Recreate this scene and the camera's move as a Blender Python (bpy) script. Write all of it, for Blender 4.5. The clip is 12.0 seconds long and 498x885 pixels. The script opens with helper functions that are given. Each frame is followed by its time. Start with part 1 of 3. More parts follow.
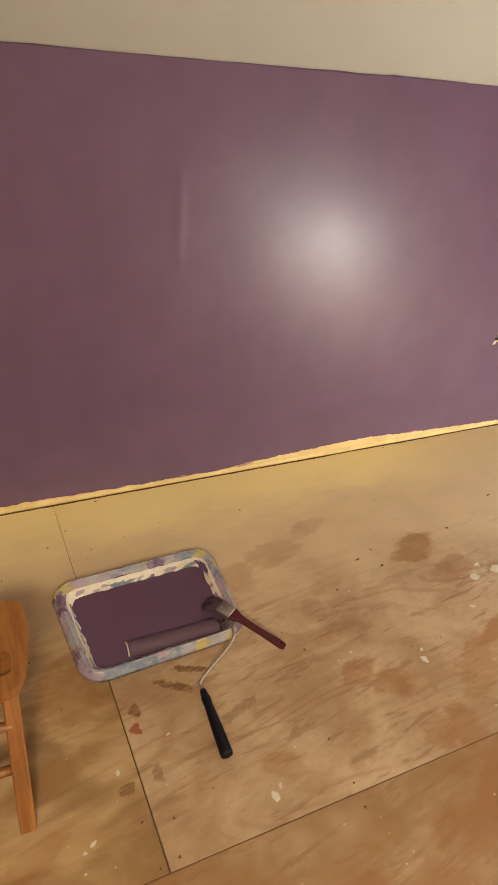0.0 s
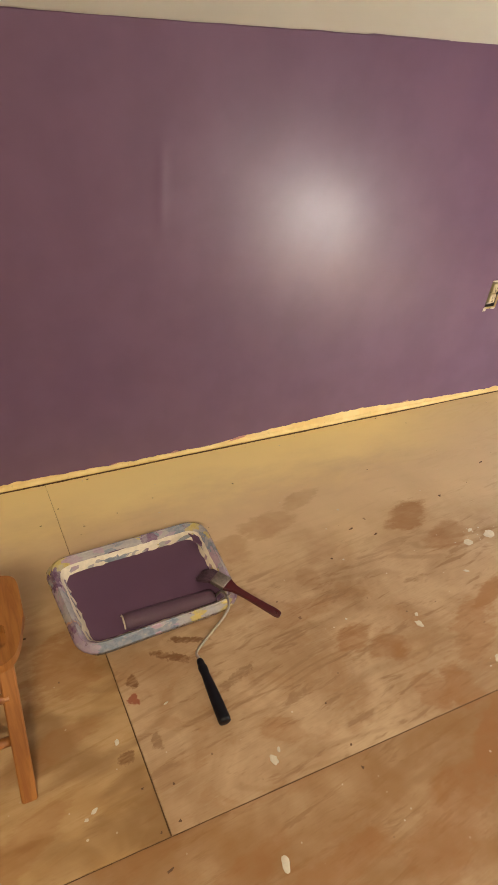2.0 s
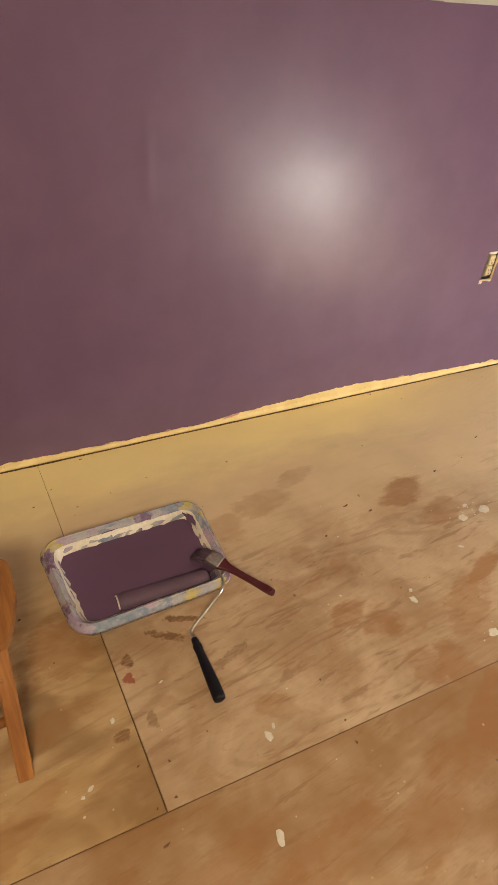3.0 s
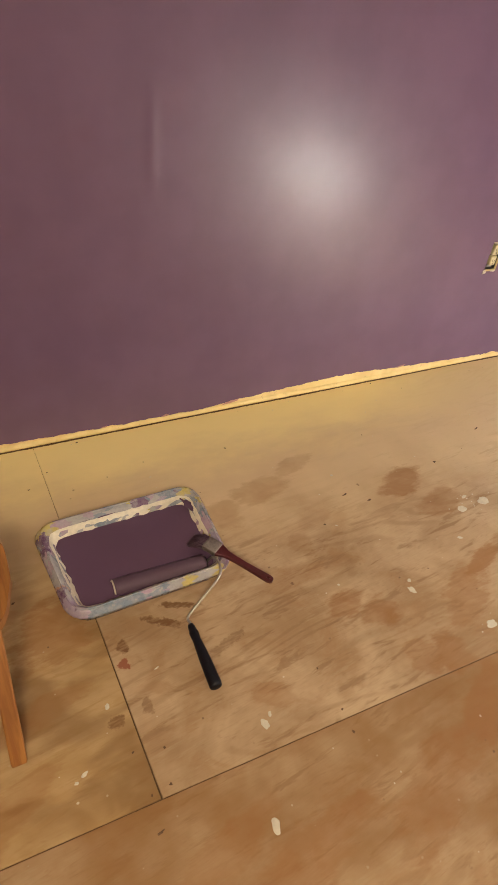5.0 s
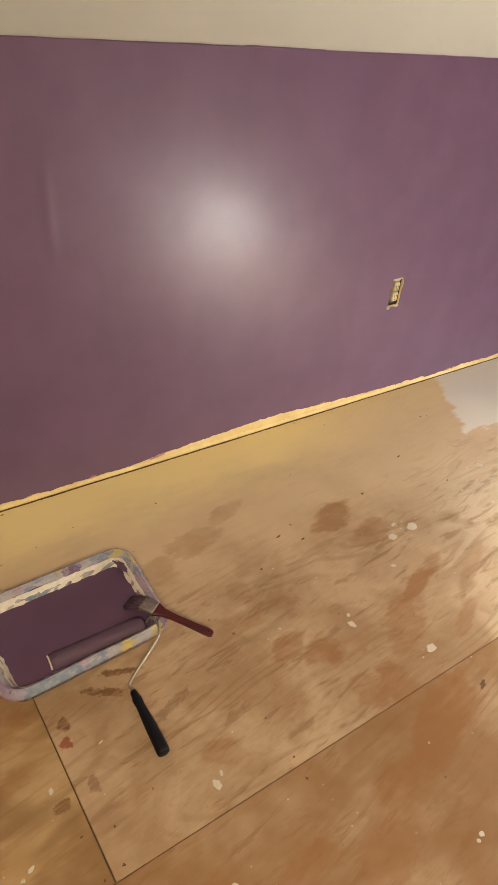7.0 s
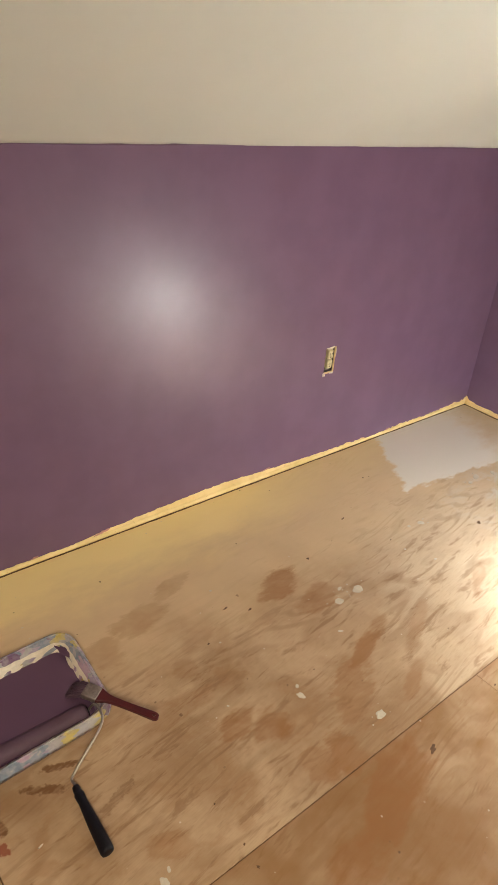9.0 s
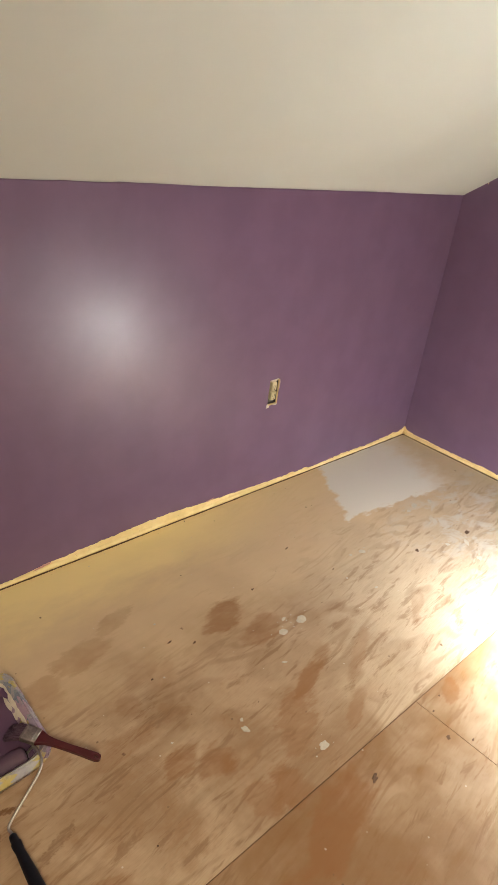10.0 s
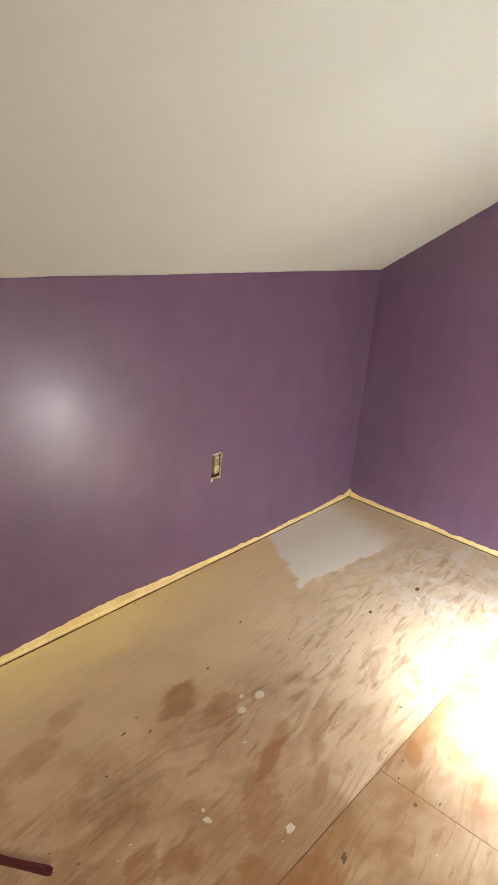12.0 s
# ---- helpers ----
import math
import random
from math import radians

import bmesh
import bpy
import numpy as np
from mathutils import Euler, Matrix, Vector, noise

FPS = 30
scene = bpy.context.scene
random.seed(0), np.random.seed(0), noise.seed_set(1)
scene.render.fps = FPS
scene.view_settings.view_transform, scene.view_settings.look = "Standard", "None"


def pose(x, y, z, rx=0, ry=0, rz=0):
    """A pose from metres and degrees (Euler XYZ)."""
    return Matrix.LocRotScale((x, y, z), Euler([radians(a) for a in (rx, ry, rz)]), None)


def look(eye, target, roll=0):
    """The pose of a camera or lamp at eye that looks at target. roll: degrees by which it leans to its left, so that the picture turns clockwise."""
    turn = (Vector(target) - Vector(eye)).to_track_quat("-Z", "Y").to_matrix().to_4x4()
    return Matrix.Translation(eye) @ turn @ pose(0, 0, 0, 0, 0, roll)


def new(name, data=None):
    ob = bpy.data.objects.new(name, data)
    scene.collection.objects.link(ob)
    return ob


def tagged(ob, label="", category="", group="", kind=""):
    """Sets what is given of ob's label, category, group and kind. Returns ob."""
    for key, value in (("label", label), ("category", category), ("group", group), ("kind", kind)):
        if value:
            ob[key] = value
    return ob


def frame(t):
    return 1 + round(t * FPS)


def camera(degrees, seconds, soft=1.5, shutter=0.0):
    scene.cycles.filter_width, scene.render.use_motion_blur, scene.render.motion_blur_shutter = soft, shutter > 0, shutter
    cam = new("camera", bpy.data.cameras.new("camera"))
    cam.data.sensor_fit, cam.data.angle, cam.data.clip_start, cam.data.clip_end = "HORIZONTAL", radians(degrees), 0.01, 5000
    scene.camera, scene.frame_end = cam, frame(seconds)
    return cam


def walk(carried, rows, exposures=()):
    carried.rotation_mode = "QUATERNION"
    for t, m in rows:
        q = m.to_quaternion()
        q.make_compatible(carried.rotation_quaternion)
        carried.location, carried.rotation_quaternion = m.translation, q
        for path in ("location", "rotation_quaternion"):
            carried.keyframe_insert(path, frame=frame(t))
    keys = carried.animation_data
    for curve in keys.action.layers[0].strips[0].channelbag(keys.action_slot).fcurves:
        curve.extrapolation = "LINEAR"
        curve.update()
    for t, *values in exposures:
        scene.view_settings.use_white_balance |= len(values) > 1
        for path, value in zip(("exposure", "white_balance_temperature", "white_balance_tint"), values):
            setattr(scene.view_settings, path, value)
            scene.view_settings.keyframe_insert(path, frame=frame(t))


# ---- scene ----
cam = camera(43.9, 12.0)
PATH = [
    (0, (-2.857, -1.52, 1.341), (-2.101, -0.079, 0.179), 7.6),
    (0.5, (-2.856, -1.532, 1.316), (-2.114, -0.071, 0.169), 6.7),
    (1, (-2.862, -1.521, 1.325), (-2.099, -0.101, 0.142), 7.5),
    (1.5, (-2.849, -1.544, 1.315), (-2.102, -0.122, 0.123), 6.1),
    (2, (-2.846, -1.541, 1.313), (-2.088, -0.136, 0.109), 6.3),
    (2.5, (-2.842, -1.538, 1.312), (-2.083, -0.153, 0.086), 6.5),
    (3, (-2.825, -1.533, 1.311), (-2.078, -0.176, 0.045), 5.9),
    (5, (-2.836, -1.516, 1.286), (-2.075, -0.189, -0.002), 7.7),
    (5.5, (-2.824, -1.498, 1.309), (-2.035, -0.206, 0.002), 8.0),
    (6, (-2.797, -1.552, 1.288), (-1.922, -0.162, 0.143), 3.4),
    (6.5, (-2.798, -1.536, 1.332), (-1.879, -0.212, 0.148), 5.3),
    (7, (-2.793, -1.537, 1.321), (-1.842, -0.222, 0.153), 5.3),
    (7.5, (-2.779, -1.562, 1.331), (-1.737, -0.296, 0.185), 5.0),
    (7.7, (-2.772, -1.572, 1.344), (-1.72, -0.329, 0.183), 4.6),
    (9.3, (-2.747, -1.569, 1.39), (-1.601, -0.243, 0.427), 5.5),
    (9.5, (-2.756, -1.554, 1.404), (-1.551, -0.274, 0.451), 6.6),
    (10, (-2.755, -1.575, 1.403), (-1.492, -0.322, 0.488), 7.2),
    (10.5, (-2.764, -1.55, 1.416), (-1.486, -0.304, 0.515), 8.1),
    (11, (-2.758, -1.571, 1.419), (-1.478, -0.282, 0.582), 7.1),
    (11.5, (-2.759, -1.59, 1.426), (-1.411, -0.323, 0.667), 6.6),
    (12, (-2.744, -1.618, 1.43), (-1.326, -0.391, 0.735), 4.5),
]
walk(cam, [(t, look(eye, target, roll)) for t, eye, target, roll in PATH],
     exposures=[(0, -0.04, 6500, 10), (5, -0.06, 6550, 10), (7.7, -0.09, 6350, 10), (9.3, -0.18, 6150, 9), (12, -0.32, 5980, 8)])

# ---- world: an indoor evening scene, closed room ----
world = bpy.data.worlds.new("world")
world.use_nodes = True
world.node_tree.nodes["Background"].inputs[0].default_value = (0.02, 0.025, 0.04, 1)
world.node_tree.nodes["Background"].inputs[1].default_value = 0.1
scene.world = world

BULB_STRENGTH, BULB_TINT = 2100.0, (1.0, 0.98, 0.94)
SHADE_STRENGTH, SHADE_TINT = 125.0, (1.0, 0.97, 0.88)
CEILING_STRENGTH, CEILING_TINT = 58.0, (1.0, 0.82, 0.565)

# ---- plan, metres: the corner of the two purple walls is the origin ----
KNEE = 1.2135            # height of the knee wall
PITCH = 0.655           # rise of the sloped ceiling
FLAT_Z = 2.32
FLAT_Y0 = -(FLAT_Z - KNEE) / PITCH
FLAT_Y1 = FLAT_Y0 - 1.6
SOUTH = FLAT_Y1 + FLAT_Y0
WEST = -5.2
LAMP = (-0.94, -1.50)   # lamp on the floor
ROOM_LIGHT = (-3.3, -2.75)


def lid(y):
    """Height of the ceiling over y."""
    return min(FLAT_Z, KNEE - PITCH * y, KNEE + PITCH * (y - SOUTH))


# ---- materials ----
class Nodes:
    """A small helper that builds one node material."""

    def __init__(self, name):
        self.mat = bpy.data.materials.new(name)
        self.mat.use_nodes = True
        self.tree = self.mat.node_tree
        self.bsdf = self.tree.nodes["Principled BSDF"]

    def add(self, kind, **values):
        node = self.tree.nodes.new(kind)
        for key, value in values.items():
            setattr(node, key, value)
        return node

    def link(self, a, b):
        self.tree.links.new(a, b)

    def put(self, socket, value):
        if isinstance(value, bpy.types.NodeSocket):
            self.link(value, socket)
        elif isinstance(value, tuple) and len(value) == 3 and socket.type == "RGBA":
            socket.default_value = (*value, 1)
        else:
            socket.default_value = value

    def coords(self, scale=(1, 1, 1), rot=(0, 0, 0), loc=(0, 0, 0), kind="POINT", source=None):
        if source is None:
            source = self.add("ShaderNodeTexCoord").outputs["Object"]
        m = self.add("ShaderNodeMapping", vector_type=kind)
        self.link(source, m.inputs[0])
        m.inputs["Location"].default_value, m.inputs["Rotation"].default_value, m.inputs["Scale"].default_value = loc, rot, scale
        return m.outputs[0]

    def noise(self, vector, scale, detail=3.0, rough=0.55, distortion=0.0):
        n = self.add("ShaderNodeTexNoise")
        self.link(vector, n.inputs["Vector"])
        n.inputs["Scale"].default_value, n.inputs["Detail"].default_value = scale, detail
        n.inputs["Roughness"].default_value, n.inputs["Distortion"].default_value = rough, distortion
        return n.outputs[0]

    def math(self, op, a, b=0.0, c=0.0):
        n = self.add("ShaderNodeMath", operation=op)
        for socket, value in zip(n.inputs, (a, b, c)):
            self.put(socket, value)
        return n.outputs[0]

    def ramp(self, value, a, b, lo=0.0, hi=1.0, smooth=True):
        n = self.add("ShaderNodeMapRange", interpolation_type="SMOOTHSTEP" if smooth else "LINEAR")
        for socket, v in zip(n.inputs, (value, a, b, lo, hi)):
            self.put(socket, v)
        return n.outputs[0]

    def mix(self, f, a, b, blend="MIX"):
        n = self.add("ShaderNodeMix", data_type="RGBA", blend_type=blend)
        self.put(n.inputs[0], f)
        self.put(n.inputs[6], a)
        self.put(n.inputs[7], b)
        return n.outputs[2]

    def bump(self, height, distance, strength=1.0, normal=None):
        n = self.add("ShaderNodeBump")
        n.inputs["Distance"].default_value, n.inputs["Strength"].default_value = distance, strength
        self.link(height, n.inputs["Height"])
        if normal is not None:
            self.link(normal, n.inputs["Normal"])
        return n.outputs[0]

    def done(self, color=None, rough=None, normal=None, **more):
        for key, value in (("Base Color", color), ("Roughness", rough)):
            if value is not None:
                self.put(self.bsdf.inputs[key], value)
        if normal is not None:
            self.link(normal, self.bsdf.inputs["Normal"])
        for key, value in more.items():
            self.put(self.bsdf.inputs[key.replace("_", " ")], value)
        return self.mat


def plain(name, color, rough=0.5, grain=60.0, spread=0.12, metal=0.0, relief=0.0004, shine=0.5):
    """A surface of one colour with fine and coarse variation."""
    n = Nodes(name)
    p = n.coords()
    fine, coarse = n.noise(p, grain), n.noise(p, grain / 9, 2)
    both = n.math("ADD", n.math("MULTIPLY", fine, 0.5), n.math("MULTIPLY", coarse, 0.5))
    dark, light = tuple(c * (1 - spread) for c in color), tuple(min(1, c * (1 + spread)) for c in color)
    return n.done(n.mix(n.ramp(both, 0.3, 0.7), dark, light), n.ramp(coarse, 0.3, 0.7, rough * 0.9, min(1, rough * 1.1)),
                  n.bump(fine, relief), Metallic=metal, Specular_IOR_Level=shine)


def purple_paint():
    n = Nodes("purple_wall_paint")
    p = n.coords()
    big, mid, nap = n.noise(p, 1.3, 2), n.noise(p, 7, 3), n.noise(p, 420, 2)
    lap = n.noise(n.coords(scale=(6, 6, 0.35)), 1.0, 2)
    tone = n.math("ADD", n.math("MULTIPLY", mid, 0.7), n.math("MULTIPLY", lap, 0.3))
    color = n.mix(n.ramp(tone, 0.35, 0.65), (0.147, 0.086, 0.150), (0.164, 0.097, 0.167))
    rough = n.ramp(n.math("ADD", n.math("MULTIPLY", big, 0.75), n.math("MULTIPLY", lap, 0.25)), 0.3, 0.7, 0.37, 0.41)
    normal = n.bump(nap, 0.00012, 0.5, n.bump(mid, 0.0012, 0.5))
    return n.done(color, rough, normal, Specular_IOR_Level=0.45, Coat_Weight=0.16, Coat_Roughness=0.26)


BROWN = [  # x, y, half length, half width, turn, strength of the brown stains in the plywood
    (-1.70, -0.510, 0.085, 0.050, 28, 0.80), (-1.64, -0.625, 0.085, 0.045, 15, 0.50), (-2.108, -0.835, 0.052, 0.038, 10, 0.70),
    (-2.035, -0.888, 0.048, 0.044, 40, 0.75), (-2.00, -1.03, 0.045, 0.050, 60, 0.65), (-1.93, -1.04, 0.045, 0.060, -20, 0.80),
    (-2.38, -0.985, 0.065, 0.028, -40, 0.55), (-1.65, -0.845, 0.10, 0.024, 20, 0.80), (-1.57, -0.815, 0.07, 0.020, 22, 0.60),
    (-2.143, -0.40, 0.09, 0.045, 12, 0.40), (-1.99, -0.33, 0.07, 0.030, 20, 0.35), (-2.27, -0.45, 0.06, 0.05, 0, 0.35),
    (-1.79, -0.93, 0.11, 0.05, 40, 0.60), (-1.90, -1.17, 0.16, 0.06, 20, 0.70), (-1.34, -1.125, 0.055, 0.022, 25, 0.90),
    (-2.15, -1.27, 0.15, 0.06, 30, 0.55), (-2.45, -1.28, 0.16, 0.05, 15, 0.60), (-1.62, -1.0, 0.07, 0.022, 25, 0.45),
    (-2.80, -0.66, 0.09, 0.08, 20, 0.70), (-2.12, -0.63, 0.03, 0.05, 10, 0.30), (-2.20, -0.72, 0.11, 0.03, 5, 0.35),
    (-2.655, -0.752, 0.013, 0.017, 10, 1.0), (-2.715, -0.915, 0.018, 0.013, 20, 0.9), (-2.645, -0.905, 0.012, 0.018, 0, 0.6),
    (-2.55, -0.722, 0.050, 0.010, -32, 1.0), (-2.50, -0.690, 0.045, 0.009, -20, 1.0), (-2.43, -0.83, 0.06, 0.012, 20, 0.55),
    (-1.12, -0.86, 0.09, 0.02, 30, 0.35), (-1.45, -0.87, 0.12, 0.02, 28, 0.40), (-2.86, -0.84, 0.10, 0.03, 15, 0.45),
    (-2.93, -0.60, 0.08, 0.03, 10, 0.6), (-2.96, -1.02, 0.12, 0.04, 30, 0.5), (-2.60, -1.22, 0.14, 0.035, 20, 0.5),
]


def plywood():
    """Rotary-cut plywood, worn and stained, with old yellow paint along the wall and a white primer patch in the corner."""
    n = Nodes("stained_plywood")
    p = n.coords()
    board = n.add("ShaderNodeObjectInfo").outputs["Random"]
    off = n.add("ShaderNodeCombineXYZ")
    n.link(n.math("MULTIPLY", board, 9.0), off.inputs[0])
    n.link(n.math("MULTIPLY", board, 5.0), off.inputs[2])
    moved = n.add("ShaderNodeVectorMath", operation="ADD")
    n.link(n.coords(rot=(0, 0, radians(-7))), moved.inputs[0])
    n.link(off.outputs[0], moved.inputs[1])
    grain = moved.outputs[0]
    # contours of a stretched field give the flame figure of the veneer
    field = n.noise(n.coords(scale=(0.8, 4.4, 1.0), source=grain), 1.2, 2.0, 0.42, 0.15)
    rings = n.math("SINE", n.math("MULTIPLY", field, 105.0))
    patchy = n.noise(n.coords(scale=(1.4, 2.8, 1), source=grain), 2.2, 4, 0.6)
    lines = n.math("MULTIPLY", n.ramp(rings, 0.05, 1.0), n.ramp(patchy, 0.40, 0.62))
    streak = n.noise(n.coords(scale=(4.5, 24, 1), source=grain), 1.8, 4, 0.62, 0.5)
    fibre = n.noise(n.coords(scale=(12, 210, 1), source=grain), 2.0, 3)
    fleck = n.noise(n.coords(scale=(16, 60, 1), source=grain), 2.0, 3, 0.6)
    blotch = n.noise(p, 3.4, 5, 0.60, 0.4)
    mottle = n.noise(n.coords(scale=(1, 1.4, 1), rot=(0, 0, 0.4)), 9, 4, 0.6, 0.5)
    color = n.mix(n.ramp(blotch, 0.34, 0.66), (0.335, 0.205, 0.109), (0.520, 0.370, 0.232))
    color = n.mix(n.math("MULTIPLY", n.ramp(mottle, 0.50, 0.66), 0.34), color, (0.310, 0.155, 0.060))
    # the floor towards the corner is paler
    sep = n.add("ShaderNodeSeparateXYZ")
    n.link(p, sep.inputs[0])
    x, y = sep.outputs[0], sep.outputs[1]
    pale = n.math("MULTIPLY", n.ramp(n.math("ADD", x, n.math("MULTIPLY", n.math("SUBTRACT", mottle, 0.5), 0.5)), -1.85, -1.05), n.ramp(patchy, 0.30, 0.62, 0.45, 0.80))
    color = n.mix(pale, color, (0.640, 0.530, 0.390))
    color = n.mix(n.math("MULTIPLY", lines, 0.40), color, (0.264, 0.148, 0.068))
    color = n.mix(n.math("MULTIPLY", n.ramp(streak, 0.53, 0.68), 0.56), color, (0.228, 0.118, 0.052))
    color = n.mix(n.math("MULTIPLY", n.ramp(streak, 0.42, 0.28), 0.30), color, (0.496, 0.376, 0.240))
    color = n.mix(n.math("MULTIPLY", n.ramp(fleck, 0.58, 0.76), 0.25), color, (0.200, 0.108, 0.050))
    color = n.mix(n.math("MULTIPLY", n.ramp(fibre, 0.4, 0.75), 0.16), color, (0.24, 0.14, 0.07))
    wide = n.noise(p, 2.6, 4, 0.58, 0.3)
    soft = n.noise(n.coords(scale=(1.0, 1.7, 1), rot=(0, 0, radians(-25))), 5.5, 3, 0.5, 0.4)
    # the boards beyond the long joint are browner
    beyond = n.ramp(y, -1.0885, -1.0895)
    grubby = n.math("MULTIPLY", beyond, n.ramp(n.math("ADD", n.math("MULTIPLY", wide, 0.5), n.math("MULTIPLY", soft, 0.5)), 0.38, 0.60, 0.30, 0.92))
    color = n.mix(n.math("MULTIPLY", grubby, 0.88), color, (0.245, 0.118, 0.036))
    # the board under the stool is yellowed and smudged
    side = n.math("MULTIPLY", n.ramp(n.math("ADD", x, n.math("MULTIPLY", y, 0.0403)), -2.7165, -2.7180), n.math("SUBTRACT", 1.0, beyond))
    color = n.mix(n.math("MULTIPLY", side, 0.45), color, (0.43, 0.265, 0.090))
    color = n.mix(n.math("MULTIPLY", side, n.ramp(soft, 0.46, 0.66, 0.0, 0.65)), color, (0.188, 0.094, 0.032))
    # less stained strip near the wall, made paler in place of stronger light there
    lit_strip = n.ramp(n.math("ADD", y, n.math("MULTIPLY", n.math("SUBTRACT", wide, 0.5), 0.45)), -0.70, -0.30, 0.0, 0.80)
    color = n.mix(lit_strip, color, (0.715, 0.540, 0.335))
    # brown stains
    drawn = n.coords(scale=(1.0, 2.3, 1.0), rot=(0, 0, radians(-14)))
    edge = n.math("MULTIPLY", n.math("SUBTRACT", n.noise(drawn, 11, 5, 0.65), 0.5), 2.3)
    fine = n.math("MULTIPLY", n.math("SUBTRACT", n.noise(p, 62, 4, 0.65), 0.5), 2.6)
    stains = {True: None, False: None}   # broad soft stains, and small dark drips
    for sx, sy, a, b, turn, power in BROWN:
        local = n.coords(kind="TEXTURE", loc=(sx, sy, 0), rot=(0, 0, radians(turn)), scale=(a, b, 1), source=p)
        far = n.add("ShaderNodeVectorMath", operation="LENGTH")
        n.link(local, far.inputs[0])
        broad = min(a, b) > 0.0175
        mask = n.ramp(n.math("ADD", far.outputs["Value"], edge if broad else fine), 1.25, 0.72, 0.0, power)
        stains[broad] = mask if stains[broad] is None else n.math("MAXIMUM", stains[broad], mask)
    color = n.mix(n.math("MULTIPLY", stains[True], n.ramp(mottle, 0.30, 0.65, 0.55, 0.95)), color, (0.275, 0.118, 0.036))
    color = n.mix(n.math("MULTIPLY", stains[False], n.ramp(fleck, 0.30, 0.60, 0.45, 0.95)), color, (0.170, 0.078, 0.028))
    # one red spill by the joint
    spill = n.add("ShaderNodeVectorMath", operation="LENGTH")
    n.link(n.coords(kind="TEXTURE", loc=(-2.664, -0.796, 0), scale=(0.014, 0.013, 1), source=p), spill.inputs[0])
    color = n.mix(n.ramp(n.math("ADD", spill.outputs["Value"], fine), 1.15, 0.75, 0.0, 0.85), color, (0.255, 0.060, 0.028))
    # yellow paint brushed on to the floor along the wall
    rag = n.noise(n.coords(scale=(1.0, 2.2, 1)), 3.4, 5, 0.6)
    reach = n.math("ADD", y, n.math("MULTIPLY", n.math("SUBTRACT", rag, 0.5), 0.26))
    yellow = n.math("MULTIPLY", n.ramp(reach, -0.34, -0.08), n.ramp(n.math("ADD", x, n.math("MULTIPLY", rag, 0.5)), -0.75, -1.45, 0.30, 1.0))
    color = n.mix(n.math("MULTIPLY", yellow, 0.92), color, (0.95, 0.765, 0.360))
    east = n.math("MULTIPLY", n.ramp(n.math("ADD", x, n.math("MULTIPLY", rag, 0.30)), -0.22, 0.10), n.ramp(soft, 0.35, 0.62, 0.45, 0.8))
    color = n.mix(east, color, (0.62, 0.51, 0.34))
    # white primer patch in the corner
    brushed = n.noise(n.coords(scale=(5, 9, 1), rot=(0, 0, radians(-8))), 2.4, 4, 0.6)
    cell = n.math("MULTIPLY", n.math("SUBTRACT", brushed, 0.5), 0.15)
    low = n.math("ADD", n.math("ADD", y, n.math("MULTIPLY", x, 0.11)), cell)
    west = n.math("ADD", n.math("SUBTRACT", x, n.math("MULTIPLY", y, 0.62)), cell)
    primer = n.math("MULTIPLY", n.ramp(low, -0.490, -0.465), n.ramp(west, -0.700, -0.665))
    primer = n.math("MULTIPLY", primer, n.ramp(n.math("ADD", n.math("SUBTRACT", x, n.math("MULTIPLY", y, 0.35)), n.math("MULTIPLY", cell, 1.5)), 0.02, -0.26))
    color = n.mix(n.math("MULTIPLY", primer, 0.95), color, (0.80, 0.765, 0.69))
    # thin white smears further out
    dry = n.noise(n.coords(scale=(3, 5, 1), rot=(0, 0, radians(20))), 2.4, 5, 0.65, 0.4)
    zone = n.math("MULTIPLY", n.ramp(x, -1.0, -0.50), n.ramp(y, -1.35, -0.95))
    zone = n.math("MULTIPLY", zone, n.ramp(y, -0.38, -0.55))
    color = n.mix(n.math("MULTIPLY", n.math("MULTIPLY", n.ramp(dry, 0.47, 0.62), zone), 0.75), color, (0.62, 0.59, 0.53))
    # flecks of white paint and dark pinholes
    for scale, size, share, tone in ((38, 0.10, 0.80, (0.66, 0.60, 0.50)), (26, 0.09, 0.80, (0.13, 0.075, 0.04)), (11, 0.07, 0.70, (0.16, 0.08, 0.04))):
        v = n.add("ShaderNodeTexVoronoi", feature="F1")
        n.link(n.coords(loc=(scale, 0, 0)), v.inputs["Vector"])
        v.inputs["Scale"].default_value = scale
        pick = n.add("ShaderNodeSeparateColor")
        n.link(v.outputs["Color"], pick.inputs[0])
        near = n.math("ADD", v.outputs["Distance"], n.math("MULTIPLY", n.math("SUBTRACT", fleck, 0.5), 0.2))
        dot = n.math("MULTIPLY", n.ramp(near, size, size * 0.5), n.math("GREATER_THAN", pick.outputs[0], share))
        color = n.mix(n.math("MULTIPLY", dot, n.ramp(pick.outputs[1], 0.0, 1.0, 0.15, 0.8)), color, tone)
    rough = n.ramp(blotch, 0.3, 0.7, 0.56, 0.70)
    normal = n.bump(fibre, 0.0004, 0.6, n.bump(blotch, 0.002, 0.4))
    return n.done(color, rough, normal, Specular_IOR_Level=0.38)


def yellow_wall():
    n = Nodes("old_yellow_wall_paint")
    p = n.coords()
    a, b = n.noise(p, 14, 5, 0.6), n.noise(p, 120, 3)
    color = n.mix(n.ramp(a, 0.35, 0.65), (0.80, 0.615, 0.270), (0.89, 0.71, 0.345))
    color = n.mix(n.math("MULTIPLY", n.ramp(n.noise(p, 60, 4, 0.7), 0.62, 0.75), 0.5), color, (0.30, 0.2, 0.09))
    return n.done(color, 0.55, n.bump(b, 0.0006, 0.6))


